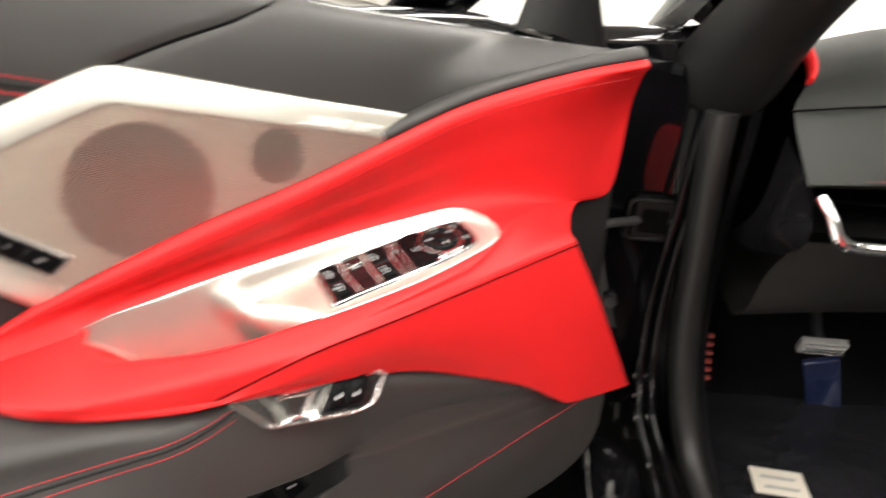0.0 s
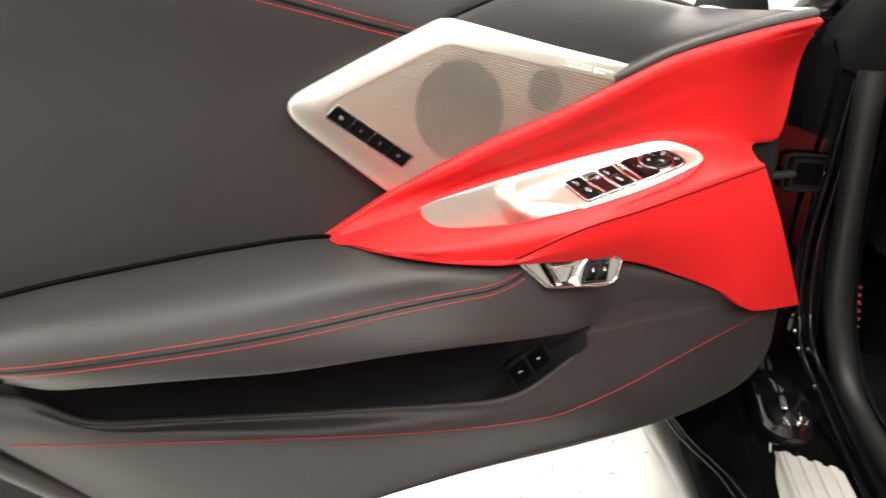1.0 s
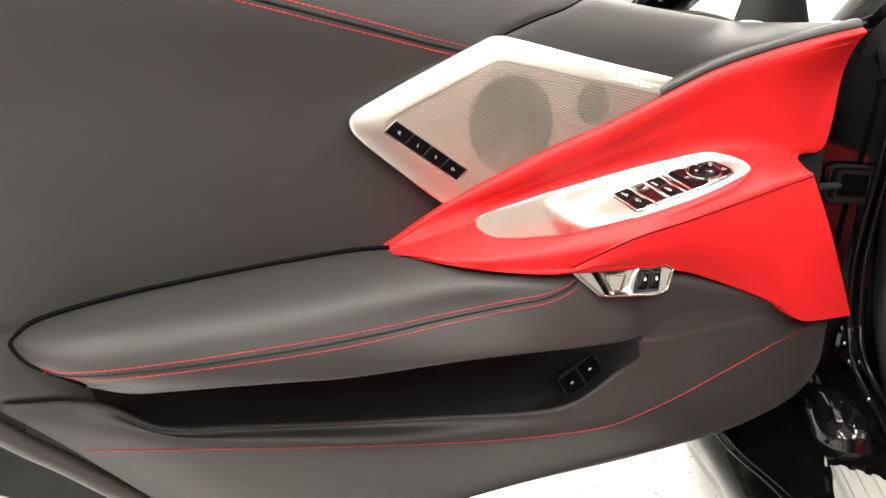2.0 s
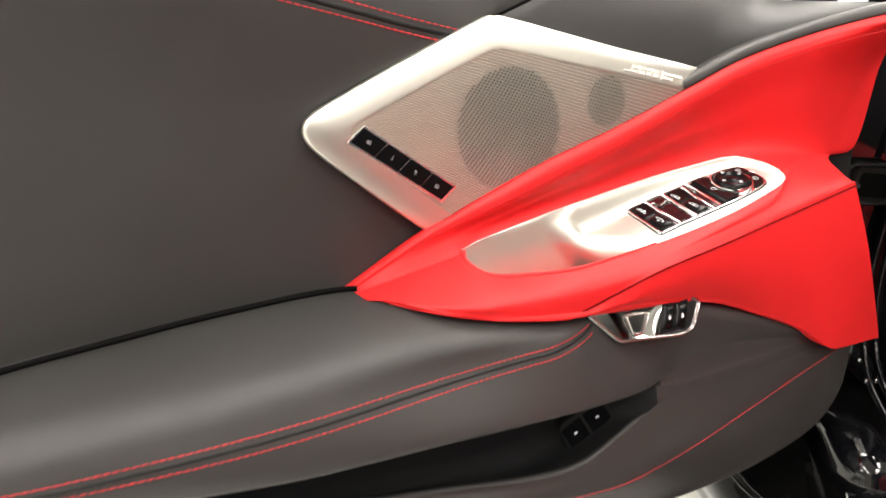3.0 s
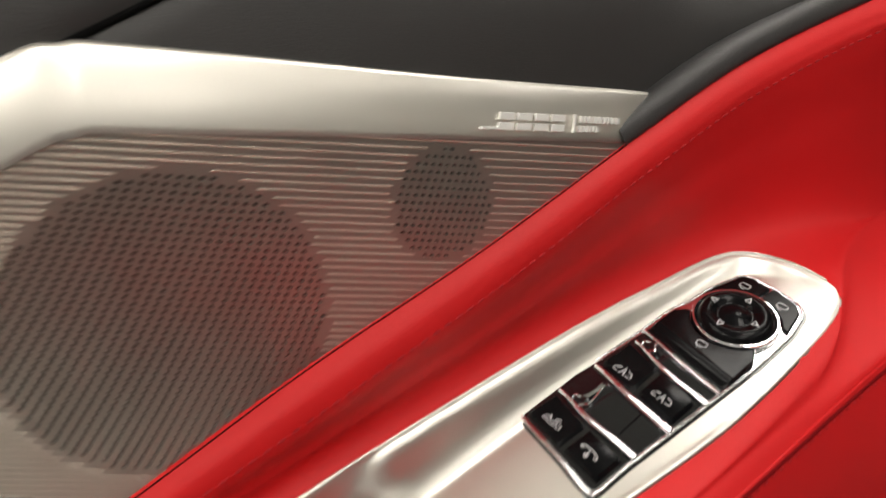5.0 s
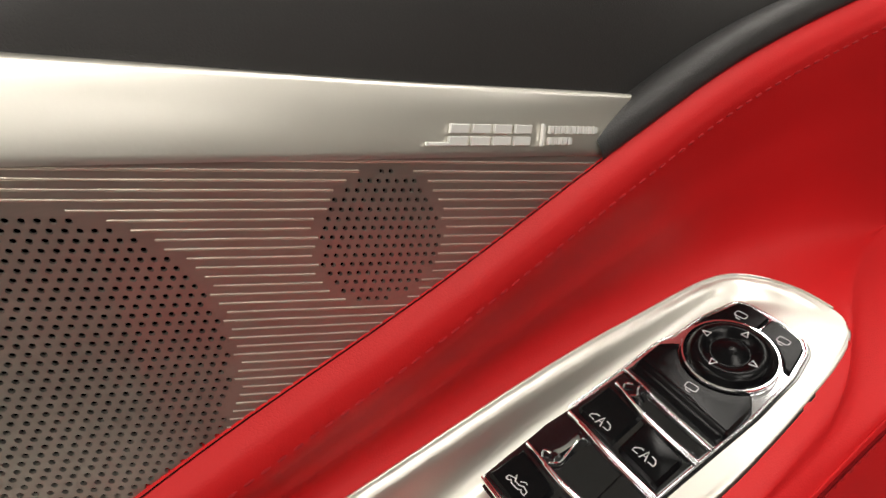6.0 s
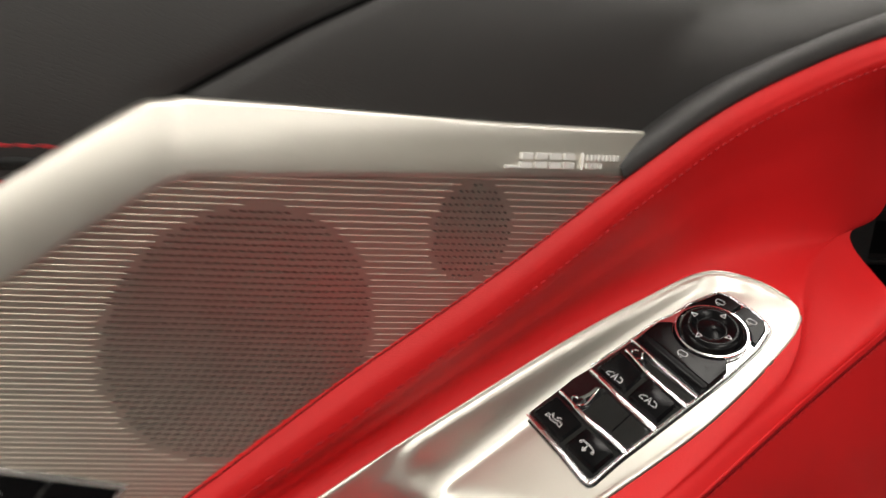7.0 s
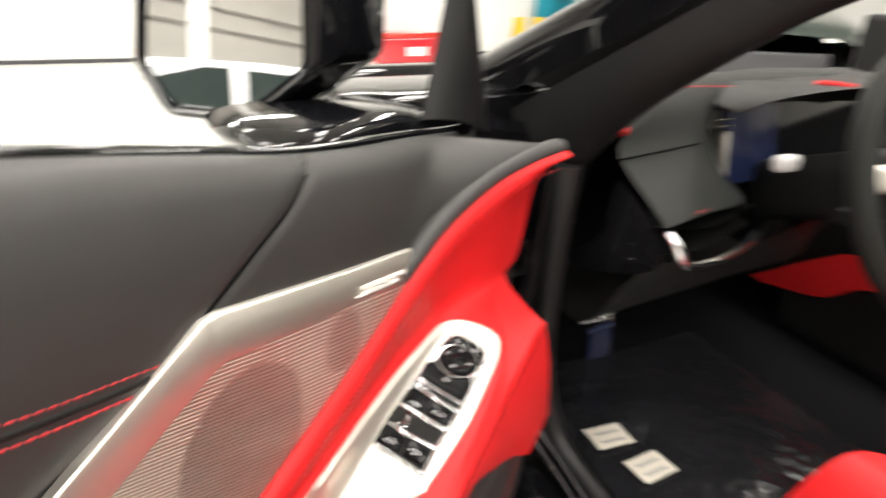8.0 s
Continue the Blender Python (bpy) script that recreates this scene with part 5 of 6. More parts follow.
# rounded gloss end of the sill at the foot of the pillar
dome_plan = rounded([(-0.040, -0.115), (-0.040, -0.074), (-0.085, -0.046), (-0.165, -0.046), (-0.192, -0.058), (-0.190, -0.092), (-0.160, -0.115)], 0.030, 8)
dome_mid = dome_plan.mean(0)
dome = [[car(*(dome_mid + (q - dome_mid) * k), z) for q in np.vstack([dome_plan, dome_plan[:1]])] for k, z in ((1.02, 0.25), (1.02, 0.318), (0.99, 0.331), (0.93, 0.342), (0.83, 0.350), (0.66, 0.355), (0.4, 0.358), (0.01, 0.359))]
sill_end = sheet("sill_end", across(np.array(dome), 3), PAINT, body, "rounded gloss black end of the sill", smooth=80)
boxy("sill_clip", (0.032, 0.007, 0.003), CAR_M @ Matrix.Translation((-0.158, -0.087, 0.3585)) @ pose(0, 0, 0, 0, 0, 6), POLISHED, sill_end, "small bright clip", bevel=0.0015)
# tiny polished blocks at seven spots along the flanges
for a, b, c in ((-0.006, -0.049, 0.417), (-0.030, -0.051, 0.402), (-0.058, -0.051, 0.388), (0.008, -0.033, 0.410), (-0.043, -0.034, 0.381), (-0.104, -0.038, 0.356), (0.016, -0.030, 0.620)):
    car_box("flange_dot", (a, b, c), (0.004, 0.003, 0.006), POLISHED, body, "small bright block on the flange", 0.001)
# white ribbed foam laid on the sill, its flank film folded down
foam = thing("sill_protector", "white ribbed foam protector lying on the black door sill", "sill protector", place=car(-0.6, -0.07, 0.296))
FOAM_END = ((-0.098, -0.030), (-0.200, -0.2265))  # its cut front end runs aslant


def foam_bar(name, i0, i1, low, high, bevel, label=""):
    f0, f1 = np.interp((i0, i1), *FOAM_END)
    return plate(name, [(f0, i0), (f1, i1), (-1.2, i1), (-1.2, i0)], lambda f, i, h: car(f, i, 0.296 + h), low, high, WHITE_FILM, foam, label, bevel=bevel)


foam_bar("slab", -0.0975, -0.031, 0.0, 0.0175, 0.002, "white foam slab")
for q in range(4):
    foam_bar("rib", -0.0925 + 0.0155 * q, -0.0835 + 0.0155 * q, 0.0172, 0.0205, 0.0014)
car_sheet("flank_film", [[(-0.2005, -0.0975, 0.3125), (-0.45, -0.0975, 0.3125), (-1.2, -0.0975, 0.3125)], [(-0.187, -0.0995, 0.307), (-0.45, -0.103, 0.306), (-1.2, -0.103, 0.306)], [(-0.172, -0.1005, 0.3135), (-0.22, -0.108, 0.304), (-0.45, -0.109, 0.300), (-1.2, -0.107, 0.300)]], WHITE_FILM, foam, "folded film flank", n=30)
FENDER_RAILS = [[(0.10, -0.235, 0.815), (0.5, -0.28, 0.775), (1.0, -0.28, 0.715), (1.6, -0.20, 0.60)], [(0.10, -0.28, 0.68), (0.5, -0.34, 0.66), (1.0, -0.34, 0.62), (1.6, -0.24, 0.52)], [(0.10, -0.25, 0.50), (0.5, -0.31, 0.52), (1.0, -0.32, 0.52), (1.6, -0.22, 0.44)], [(0.10, -0.20, 0.20), (0.5, -0.26, 0.32), (1.0, -0.26, 0.32), (1.6, -0.16, 0.22)], [(0.10, -0.12, 0.12), (0.5, -0.16, 0.14), (1.0, -0.16, 0.14), (1.6, -0.10, 0.14)]]
car_sheet("bonnet", [[(0.10, -0.235, 0.818), (0.5, -0.28, 0.777), (1.0, -0.28, 0.717), (1.6, -0.20, 0.60)], [(0.13, 0.0, 0.815), (0.5, 0.0, 0.742), (1.0, 0.0, 0.665), (1.65, 0.0, 0.56)], [(0.32, 0.5, 0.765), (0.6, 0.5, 0.715), (1.0, 0.5, 0.645), (1.7, 0.5, 0.54)], [(0.25, 1.1, 0.765), (0.5, 1.1, 0.725), (1.0, 1.1, 0.655), (1.65, 1.1, 0.55)], [(0.10, 1.4, 0.775), (0.5, 1.43, 0.725), (1.0, 1.43, 0.665), (1.6, 1.3, 0.56)]], PAINT, body, "gloss black bonnet", n=24)
# windscreen pillar: painted outer edge, dark lining inside
car_sheet("windscreen_pillar", [[(0.16, -0.05, 0.80), (-0.05, -0.010, 0.905), (-0.30, 0.05, 1.04), (-0.60, 0.13, 1.15)], [(0.20, -0.06, 0.84), (0.0, -0.025, 0.935), (-0.27, 0.035, 1.07), (-0.58, 0.115, 1.19)], [(0.24, -0.01, 0.85), (0.04, 0.02, 0.945), (-0.24, 0.075, 1.08), (-0.56, 0.15, 1.20)], [(0.20, 0.04, 0.82), (0.02, 0.06, 0.91), (-0.25, 0.11, 1.05), (-0.57, 0.18, 1.17)]], PAINT, body, "gloss black windscreen pillar", n=30)
car_sheet("pillar_lining", [[(0.12, -0.045, 0.79), (-0.04, -0.012, 0.885), (-0.28, 0.045, 1.022), (-0.58, 0.125, 1.135)], [(0.03, -0.015, 0.755), (-0.07, 0.005, 0.845), (-0.19, 0.028, 0.926), (-0.30, 0.055, 0.993), (-0.60, 0.13, 1.11)], [(0.0, 0.035, 0.755), (-0.08, 0.045, 0.838), (-0.19, 0.064, 0.920), (-0.30, 0.09, 0.984), (-0.60, 0.16, 1.10)], [(0.06, 0.085, 0.80), (-0.04, 0.085, 0.865), (-0.27, 0.125, 1.0), (-0.58, 0.18, 1.11)], [(0.20, 0.06, 0.83), (0.02, 0.07, 0.91), (-0.25, 0.12, 1.05), (-0.57, 0.19, 1.16)]], BLACK_SOFT, body, "dark soft lining of the windscreen pillar", n=30)
# kick panel below the pillar
car_sheet("kick_panel", [[(0.0, 0.035, 0.755), (0.012, 0.026, 0.60), (0.012, 0.028, 0.45), (-0.02, 0.045, 0.33), (-0.2, 0.06, 0.29)], [(0.06, 0.06, 0.76), (0.10, 0.06, 0.60), (0.12, 0.06, 0.45), (0.12, 0.07, 0.33), (0.1, 0.08, 0.25)], [(0.45, 0.08, 0.76), (0.5, 0.09, 0.60), (0.55, 0.10, 0.45), (0.55, 0.10, 0.33), (0.5, 0.1, 0.2)]], CARPET, body, "black carpeted kick panel", n=24)
# floor, firewall, far side
car_box("cabin_floor", (-0.3, 0.72, 0.235), (2.0, 1.35, 0.03), CARPET, body, "black carpeted cabin floor", 0.005)
car_box("firewall", (0.62, 0.66, 0.47), (0.04, 1.3, 0.50), CARPET, body, "black carpeted bulkhead", 0.01)
car_box("far_door", (-0.4, 1.42, 0.55), (2.0, 0.06, 0.7), BLACK_SOFT, body, "dark far side of the cabin", 0.02)
car_box("rear_bulkhead", (-1.25, 0.72, 0.6), (0.06, 1.4, 0.85), BLACK_SOFT, body, "dark rear bulkhead", 0.02)
film_rows = []
for a in np.linspace(-0.55, 0.22, 110):
    film_rows.append([car(a, b, 0.254 + 0.006 * noise.noise((a * 14, b * 14, 0.3)) + 0.004 * abs(noise.noise((a * 45, b * 38, 1.7))) + 0.0025 * abs(noise.noise((a * 110, b * 95, 4.1))) + 0.05 * max(0, a - 0.12)) for b in np.linspace(0.075, 0.55, 70)])
mat_film = thing("floor_cover", "dark crinkled plastic film laid over the driver's footwell", "floor cover", place=car(-0.1, 0.3, 0.252))
sheet("film", film_rows, FILM, mat_film, "crinkled clear film over dark carpet")
for k, (a, b) in enumerate(((0.004, 0.160), (-0.080, 0.178))):
    tag = thing("paper_tag", "cream paper tag with grey print on the footwell film", "paper tag", group="tags on the floor cover", place=car(a, b, 0.258))
    boxy("sheet_of_paper", (0.052, 0.068, 0.0012), CAR_M @ Matrix.Translation((a, b, 0.2635)) @ pose(0, 0, 0, 0, 0, 4 - 9 * k), PAPER, tag, bevel=0.0004)
    for q in (-0.012, 0.008):
        boxy("print_bar", (0.006, 0.044, 0.0006), CAR_M @ Matrix.Translation((a + q, b, 0.2643)) @ pose(0, 0, 0, 0, 0, 4 - 9 * k), PAPER_GREY, tag, bevel=0)
# pedals
for nm, a, b, z, w, lab in (("brake_pedal", 0.20, 0.262, 0.372, 0.068, "metal faced brake pedal"),):
    ped = car_box(nm, (a, b, z), (0.014, w, 0.030), STEEL, body, lab, 0.004, pose(0, 0, 0, 0, -28, 0))
    for q in (-0.008, 0.0, 0.008):
        boxy("pedal_rib", (0.006, w * 0.9, 0.0035), CAR_M @ Matrix.Translation((a - 0.009, b, z + q)) @ pose(0, 0, 0, 0, -28, 0), CHROME, ped, bevel=0.001)
    tube("pedal_arm", car_curve([(a + 0.004, b, z), (a + 0.05, b + 0.005, z + 0.02), (a + 0.14, b + 0.01, z + 0.16)], 16), 0.009, DARK, ped)
throttle = car_box("throttle_pedal", (0.20, 0.278, 0.298), (0.012, 0.052, 0.15), BLUE_FILM, body, "throttle pedal under blue film", 0.005, pose(0, 0, 0, 20, -22, 0))
# dead pedal strip with bright ribs near the seal
for q in range(6):
    car_box("foot_rest_rib", (0.09 + 0.003 * q, 0.068, 0.365 + 0.012 * q), (0.008, 0.008, 0.005), FOOTREST, body, "red footrest rib", 0.001)

# dashboard
car_sheet("dashboard", [[(0.30, 0.05, 0.79), (0.32, 0.30, 0.79), (0.32, 0.7, 0.785), (0.32, 1.38, 0.77)], [(0.08, 0.085, 0.820), (0.10, 0.25, 0.846), (0.10, 0.7, 0.836), (0.10, 1.38, 0.80)], [(0.005, 0.088, 0.80), (0.015, 0.20, 0.832), (0.04, 0.62, 0.828), (0.0, 1.38, 0.79)], [(-0.02, 0.070, 0.765), (-0.012, 0.23, 0.775), (0.12, 0.31, 0.75), (0.13, 0.62, 0.74), (0.0, 1.38, 0.75)], [(-0.128, 0.053, 0.722), (-0.098, 0.146, 0.717), (-0.046, 0.272, 0.705), (0.08, 0.33, 0.70), (0.12, 0.62, 0.70), (-0.05, 1.38, 0.70)], [(-0.133, 0.055, 0.714), (-0.102, 0.148, 0.709), (-0.048, 0.274, 0.697), (0.08, 0.33, 0.69), (0.12, 0.62, 0.68), (-0.05, 1.38, 0.68)], [(-0.108, 0.060, 0.705), (-0.080, 0.150, 0.700), (-0.02, 0.275, 0.69), (0.12, 0.30, 0.68), (0.12, 0.62, 0.66), (-0.02, 1.38, 0.66)]], GREY, body, "charcoal leather dashboard", n=60)
stitches("dash_stitching", car_curve([(-0.133, 0.054, 0.718), (-0.118, 0.100, 0.7155), (-0.102, 0.146, 0.713), (-0.074, 0.215, 0.706), (-0.048, 0.272, 0.701)], 60), 0.0010, 0.004, 0.001, THREAD, body, "red stitching along the dashboard")
tube("red_accent", car_curve([(0.045, 0.088, 0.825), (0.020, 0.090, 0.812), (0.003, 0.0885, 0.799), (-0.006, 0.084, 0.792)], 30), [0.009 * (1 - 0.35 * k / 29) for k in range(30)], RED, body, "red leather accent at the dashboard corner", flat=0.6)
tube("dash_seam", car_curve([(-0.024, 0.066, 0.764), (-0.026, 0.12, 0.7695), (-0.024, 0.20, 0.776)], 20), 0.0012, SHADE_GAP, body, "seam across the dashboard")
# vent with chrome surround
car_sheet("vent_side", [[(-0.03, 0.065, 0.74), (-0.075, 0.066, 0.72), (-0.115, 0.070, 0.70)], [(-0.02, 0.055, 0.66), (-0.075, 0.058, 0.66), (-0.118, 0.072, 0.655)], [(0.05, 0.05, 0.60), (0.0, 0.055, 0.60), (-0.08, 0.07, 0.625)]], PIANO, body, "gloss black end of the dashboard", n=14)
# black sheet put in for the shade inside the vent mouth
car_sheet("vent_shade", [[(-0.095, 0.075, 0.690), (-0.10, 0.17, 0.688), (-0.05, 0.30, 0.685)], [(-0.04, 0.08, 0.675), (-0.05, 0.17, 0.675), (0.0, 0.30, 0.672)], [(-0.09, 0.08, 0.655), (-0.095, 0.17, 0.655), (-0.05, 0.30, 0.655)]], SHADE_GAP, body, "black sheet for the shade in the air vent mouth", n=14)
tube("vent_frame", car_curve([(-0.122, 0.072, 0.700), (-0.135, 0.080, 0.685), (-0.140, 0.092, 0.664), (-0.136, 0.115, 0.657), (-0.128, 0.17, 0.655), (-0.10, 0.25, 0.655), (-0.06, 0.32, 0.655)], 60), 0.0065, CHROME, body, "chrome vent frame", flat=0.8)
# knee panel below
car_sheet("knee_panel", [[(-0.10, 0.075, 0.648), (-0.11, 0.20, 0.650), (-0.05, 0.5, 0.655)], [(-0.07, 0.060, 0.60), (-0.075, 0.20, 0.60), (-0.02, 0.5, 0.60)], [(-0.02, 0.060, 0.525), (-0.02, 0.20, 0.54), (0.0, 0.5, 0.55)], [(0.06, 0.062, 0.505), (0.06, 0.20, 0.52), (0.08, 0.5, 0.53)], [(0.3, 0.08, 0.53), (0.3, 0.2, 0.53), (0.3, 0.5, 0.53)]], KNEE, body, "dark grey plastic knee panel", n=24)
# binnacle with film on the display
car_sheet("binnacle_hood", [[(0.10, 0.24, 0.827), (0.09, 0.30, 0.847), (0.09, 0.42, 0.839), (0.10, 0.62, 0.847), (0.10, 0.70, 0.827)], [(-0.02, 0.255, 0.817), (-0.05, 0.30, 0.839), (-0.055, 0.42, 0.847), (-0.03, 0.62, 0.839), (0.0, 0.70, 0.817)], [(0.0, 0.26, 0.812), (-0.02, 0.30, 0.833), (-0.02, 0.42, 0.839), (0.0, 0.62, 0.833), (0.02, 0.69, 0.812)], [(0.09, 0.27, 0.807), (0.09, 0.31, 0.842), (0.09, 0.42, 0.852), (0.09, 0.62, 0.842), (0.09, 0.68, 0.807)]], BLACK_SOFT, body, "black instrument hood", n=24)
display = car_box("instrument_display", (0.075, 0.48, 0.760), (0.02, 0.40, 0.160), PIANO, body, "gloss black instrument display", 0.006, pose(0, 0, 0, 0, 14, 0))
car_box("film_strip", (0.060, 0.395, 0.757), (0.004, 0.115, 0.155), BLUE_FILM, display, "blue protective film", 0.001, pose(0, 0, 0, 0, 14, 0))
car_box("binnacle_side", (0.02, 0.287, 0.738), (0.035, 0.008, 0.075), ALU_TRIM, body, "silver trim beside the instruments", 0.006, pose(0, 0, 0, 0, 10, 0))
for vz in (0.796, 0.786):
    car_box("vent_blade", (0.012, 0.278, vz), (0.004, 0.026, 0.003), CHROME, body, "small bright vent blade", 0.001)
tube("red_accent", car_curve([(-0.014, 0.414, 0.847), (-0.036, 0.428, 0.848), (-0.052, 0.445, 0.846)], 12), 0.004, RED, body, "red leather accent on the instrument hood")
stitches("dash_stitching", car_curve([(0.032, 0.19, 0.842), (0.012, 0.225, 0.845), (-0.004, 0.262, 0.846)], 30), 0.0009, 0.004, 0.001, THREAD, body, "red stitching along the dashboard top")
# steering wheel
SW = CAR_M @ Matrix.Translation((-0.21, 0.455, 0.755)) @ pose(0, 0, 0, 0, -68, 0)
ring_pts = []
for k in range(64):
    t = 2 * math.pi * k / 64
    rr = 0.182 * (1 - 0.05 * max(0, math.cos(t)) ** 6)
    ring_pts.append((rr * math.cos(t), rr * math.sin(t), 0))
wv, wf = tube_data(ring_pts, 0.0165, 12, True)
wheel = hang("steering_wheel", mesh_of("steering_wheel", [SW @ Vector(v) for v in wv], wf, GREY, 60), body, "charcoal leather steering wheel")
boxy("hub", (0.10, 0.12, 0.05), SW @ Matrix.Translation((0.0, 0, -0.01)), BLACK_SOFT, wheel, bevel=0.02)
for sgn in (-1, 1):
    boxy("spoke", (0.035, 0.13, 0.018), SW @ Matrix.Translation((0.015, sgn * 0.11, -0.005)), ALU_TRIM, wheel, "silver spoke", bevel=0.006)
tube("column_stalk", [SW @ Vector((0.0, -0.05, -0.05)), SW @ Vector((-0.03, -0.14, -0.055))], [0.007, 0.012], BLACK_SOFT, body, "black column stalk")
car_box("stalk_tip", (-0.10, 0.278, 0.763), (0.02, 0.035, 0.022), STEEL, body, "pale stalk end", 0.008)
car_box("steering_column", (-0.06, 0.455, 0.70), (0.25, 0.11, 0.10), BLACK_SOFT, body, "black steering column shroud", 0.03, pose(0, 0, 0, 0, 20, 0))
car_box("console", (-0.35, 0.86, 0.42), (1.1, 0.20, 0.34), BLACK_SOFT, body, "black centre console", 0.04)
car_sheet("console_side", [[(0.22, 0.70, 0.375), (0.074, 0.72, 0.482), (0.0, 0.73, 0.508), (-0.3, 0.75, 0.56)], [(0.20, 0.71, 0.365), (0.072, 0.73, 0.388), (-0.02, 0.74, 0.444), (-0.3, 0.76, 0.46)]], RED, body, "red leather console side", n=20)
# seat
seat = car_box("seat", (-0.62, 0.44, 0.37), (0.58, 0.36, 0.20), BLACK, body, "black leather sports seat with red bolsters", 0.06)
car_sheet("cushion_bolster", [[(-0.335, 0.16, 0.30), (-0.6, 0.13, 0.30), (-0.95, 0.12, 0.32)], [(-0.32, 0.12, 0.42), (-0.6, 0.10, 0.42), (-0.95, 0.10, 0.42)], [(-0.345, 0.15, 0.515), (-0.6, 0.13, 0.545), (-0.95, 0.13, 0.55)], [(-0.355, 0.21, 0.51), (-0.6, 0.21, 0.54), (-0.95, 0.21, 0.53)], [(-0.345, 0.26, 0.46), (-0.6, 0.26, 0.46), (-0.95, 0.26, 0.45)], [(-0.315, 0.26, 0.30), (-0.6, 0.27, 0.3), (-0.95, 0.27, 0.3)]], RED, seat, "red leather side bolster", n=24)
car_box("backrest", (-1.05, 0.44, 0.72), (0.16, 0.46, 0.72), BLACK, seat, "black leather backrest", 0.06, pose(0, 0, 0, 0, -18, 0))
# rear quarter and door-side flank behind the opening
QUARTER = [[(-1.30, -0.06, 0.20), (-1.8, -0.20, 0.30), (-2.3, -0.22, 0.30), (-2.9, -0.10, 0.30)], [(-1.30, -0.16, 0.50), (-1.8, -0.30, 0.55), (-2.3, -0.32, 0.55), (-2.9, -0.14, 0.5)], [(-1.28, -0.17, 0.80), (-1.8, -0.28, 0.90), (-2.3, -0.28, 0.92), (-2.9, -0.10, 0.85)], [(-1.28, -0.08, 0.97), (-1.8, -0.10, 1.02), (-2.3, -0.08, 1.02), (-2.9, 0.05, 0.97)], [(-1.28, 0.15, 1.02), (-1.8, 0.25, 1.05), (-2.3, 0.3, 1.05), (-2.9, 0.35, 1.0)], [(-1.3, 0.575, 1.15), (-1.8, 0.575, 1.12), (-2.3, 0.575, 1.08), (-2.9, 0.575, 1.0)]]
for side in (0, 1):
    flip = lambda rails_: [[(p[0], 1.15 - p[1] if side else p[1], p[2] - 0.05 * side * (p[0] > 0) * (p[2] > 0.6)) for p in r] for r in rails_]
    car_sheet("rear_quarter", flip(QUARTER), PAINT, body, "gloss black rear quarter", n=24)
    car_sheet("fender", flip(FENDER_RAILS), PAINT, body, "gloss black front fender", n=24)
car_box("tail_panel", (-2.90, 0.575, 0.62), (0.08, 1.30, 0.66), PAINT, body, "gloss black tail panel", 0.03)
car_box("nose_panel", (1.60, 0.575, 0.40), (0.14, 1.46, 0.48), PAINT, body, "gloss black nose panel", 0.05)
car_box("rear_pillar", (-1.27, 0.02, 0.62), (0.10, 0.18, 0.80), PAINT, body, "gloss black latch pillar", 0.03)
for fw, iw in ((0.86, -0.05), (0.86, 1.2), (-1.95, 0.0), (-1.95, 1.15)):
    wv, wf = tube_data([(0.27 * math.cos(2 * math.pi * k / 40), 0, 0.27 * math.sin(2 * math.pi * k / 40)) for k in range(40)], 0.075, 12, True)
    wm = CAR_M @ Matrix.Translation((fw, iw, 0.345))
    whl = hang("wheel", mesh_of("wheel", [wm @ Vector(v) for v in wv], wf, RUBBER, 60), body, "black tyre on a dark rim")
    boxy("rim", (0.42, 0.10, 0.42), wm, DARK, whl, bevel=0.04)
# windscreen glass
car_sheet("windscreen_base", [[(0.30, 0.05, 0.80), (0.34, 0.5, 0.784), (0.34, 0.9, 0.784), (0.30, 1.4, 0.78)], [(0.40, 0.03, 0.79), (0.45, 0.5, 0.768), (0.45, 0.9, 0.768), (0.40, 1.4, 0.768)]], SHADE_GAP, body, "dark band at the windscreen base", n=16)

# ---- the showroom ----
FA, FB, IA, IB = -7.0, 6.35, -6.5, 8.5


def slab(nm, size, at, mat, label, cat):
    return tagged(boxy(nm, size, CAR_M @ Matrix.Translation(at), mat, None, bevel=0), label, cat, kind="structure")


slab("floor", (FB - FA, IB - IA, 0.1), ((FA + FB) / 2, (IA + IB) / 2, -0.05), FLOOR, "pale speckled resin showroom floor", "floor")
slab("ceiling", (FB - FA, IB - IA, 0.1), ((FA + FB) / 2, (IA + IB) / 2, CEILING + 0.05), CEIL, "grey showroom ceiling deck", "ceiling")
slab("wall_front", (0.15, IB - IA, CEILING), (FB + 0.075, (IA + IB) / 2, CEILING / 2), WALL, "plain white showroom wall", "wall")
slab("wall_back", (0.15, IB - IA, CEILING), (FA - 0.075, (IA + IB) / 2, CEILING / 2), GREY_WALL, "plain grey showroom wall", "wall")
slab("wall_right", (FB - FA, 0.15, CEILING), ((FA + FB) / 2, IB + 0.075, CEILING / 2), WALL, "plain white showroom wall", "wall")
slab("wall_left", (FB - FA, 0.15, CEILING), ((FA + FB) / 2, IA - 0.075, CEILING / 2), GREY_WALL, "plain grey showroom wall", "wall")
slab("baseboard", (0.02, IB - IA, 0.035), (FB - 0.012, (IA + IB) / 2, 0.0175), DARK, "thin dark strip along the foot of the front wall", "baseboard")
for bz, bh in ((1.95, 0.09), (2.20, 0.12)):
    slab("wall_beam", (FB - FA - 0.1, 0.06, bh), ((FA + FB) / 2, IA + 0.03, bz), GREY_WALL, "grey painted beam along the wall", "beam")
first = None
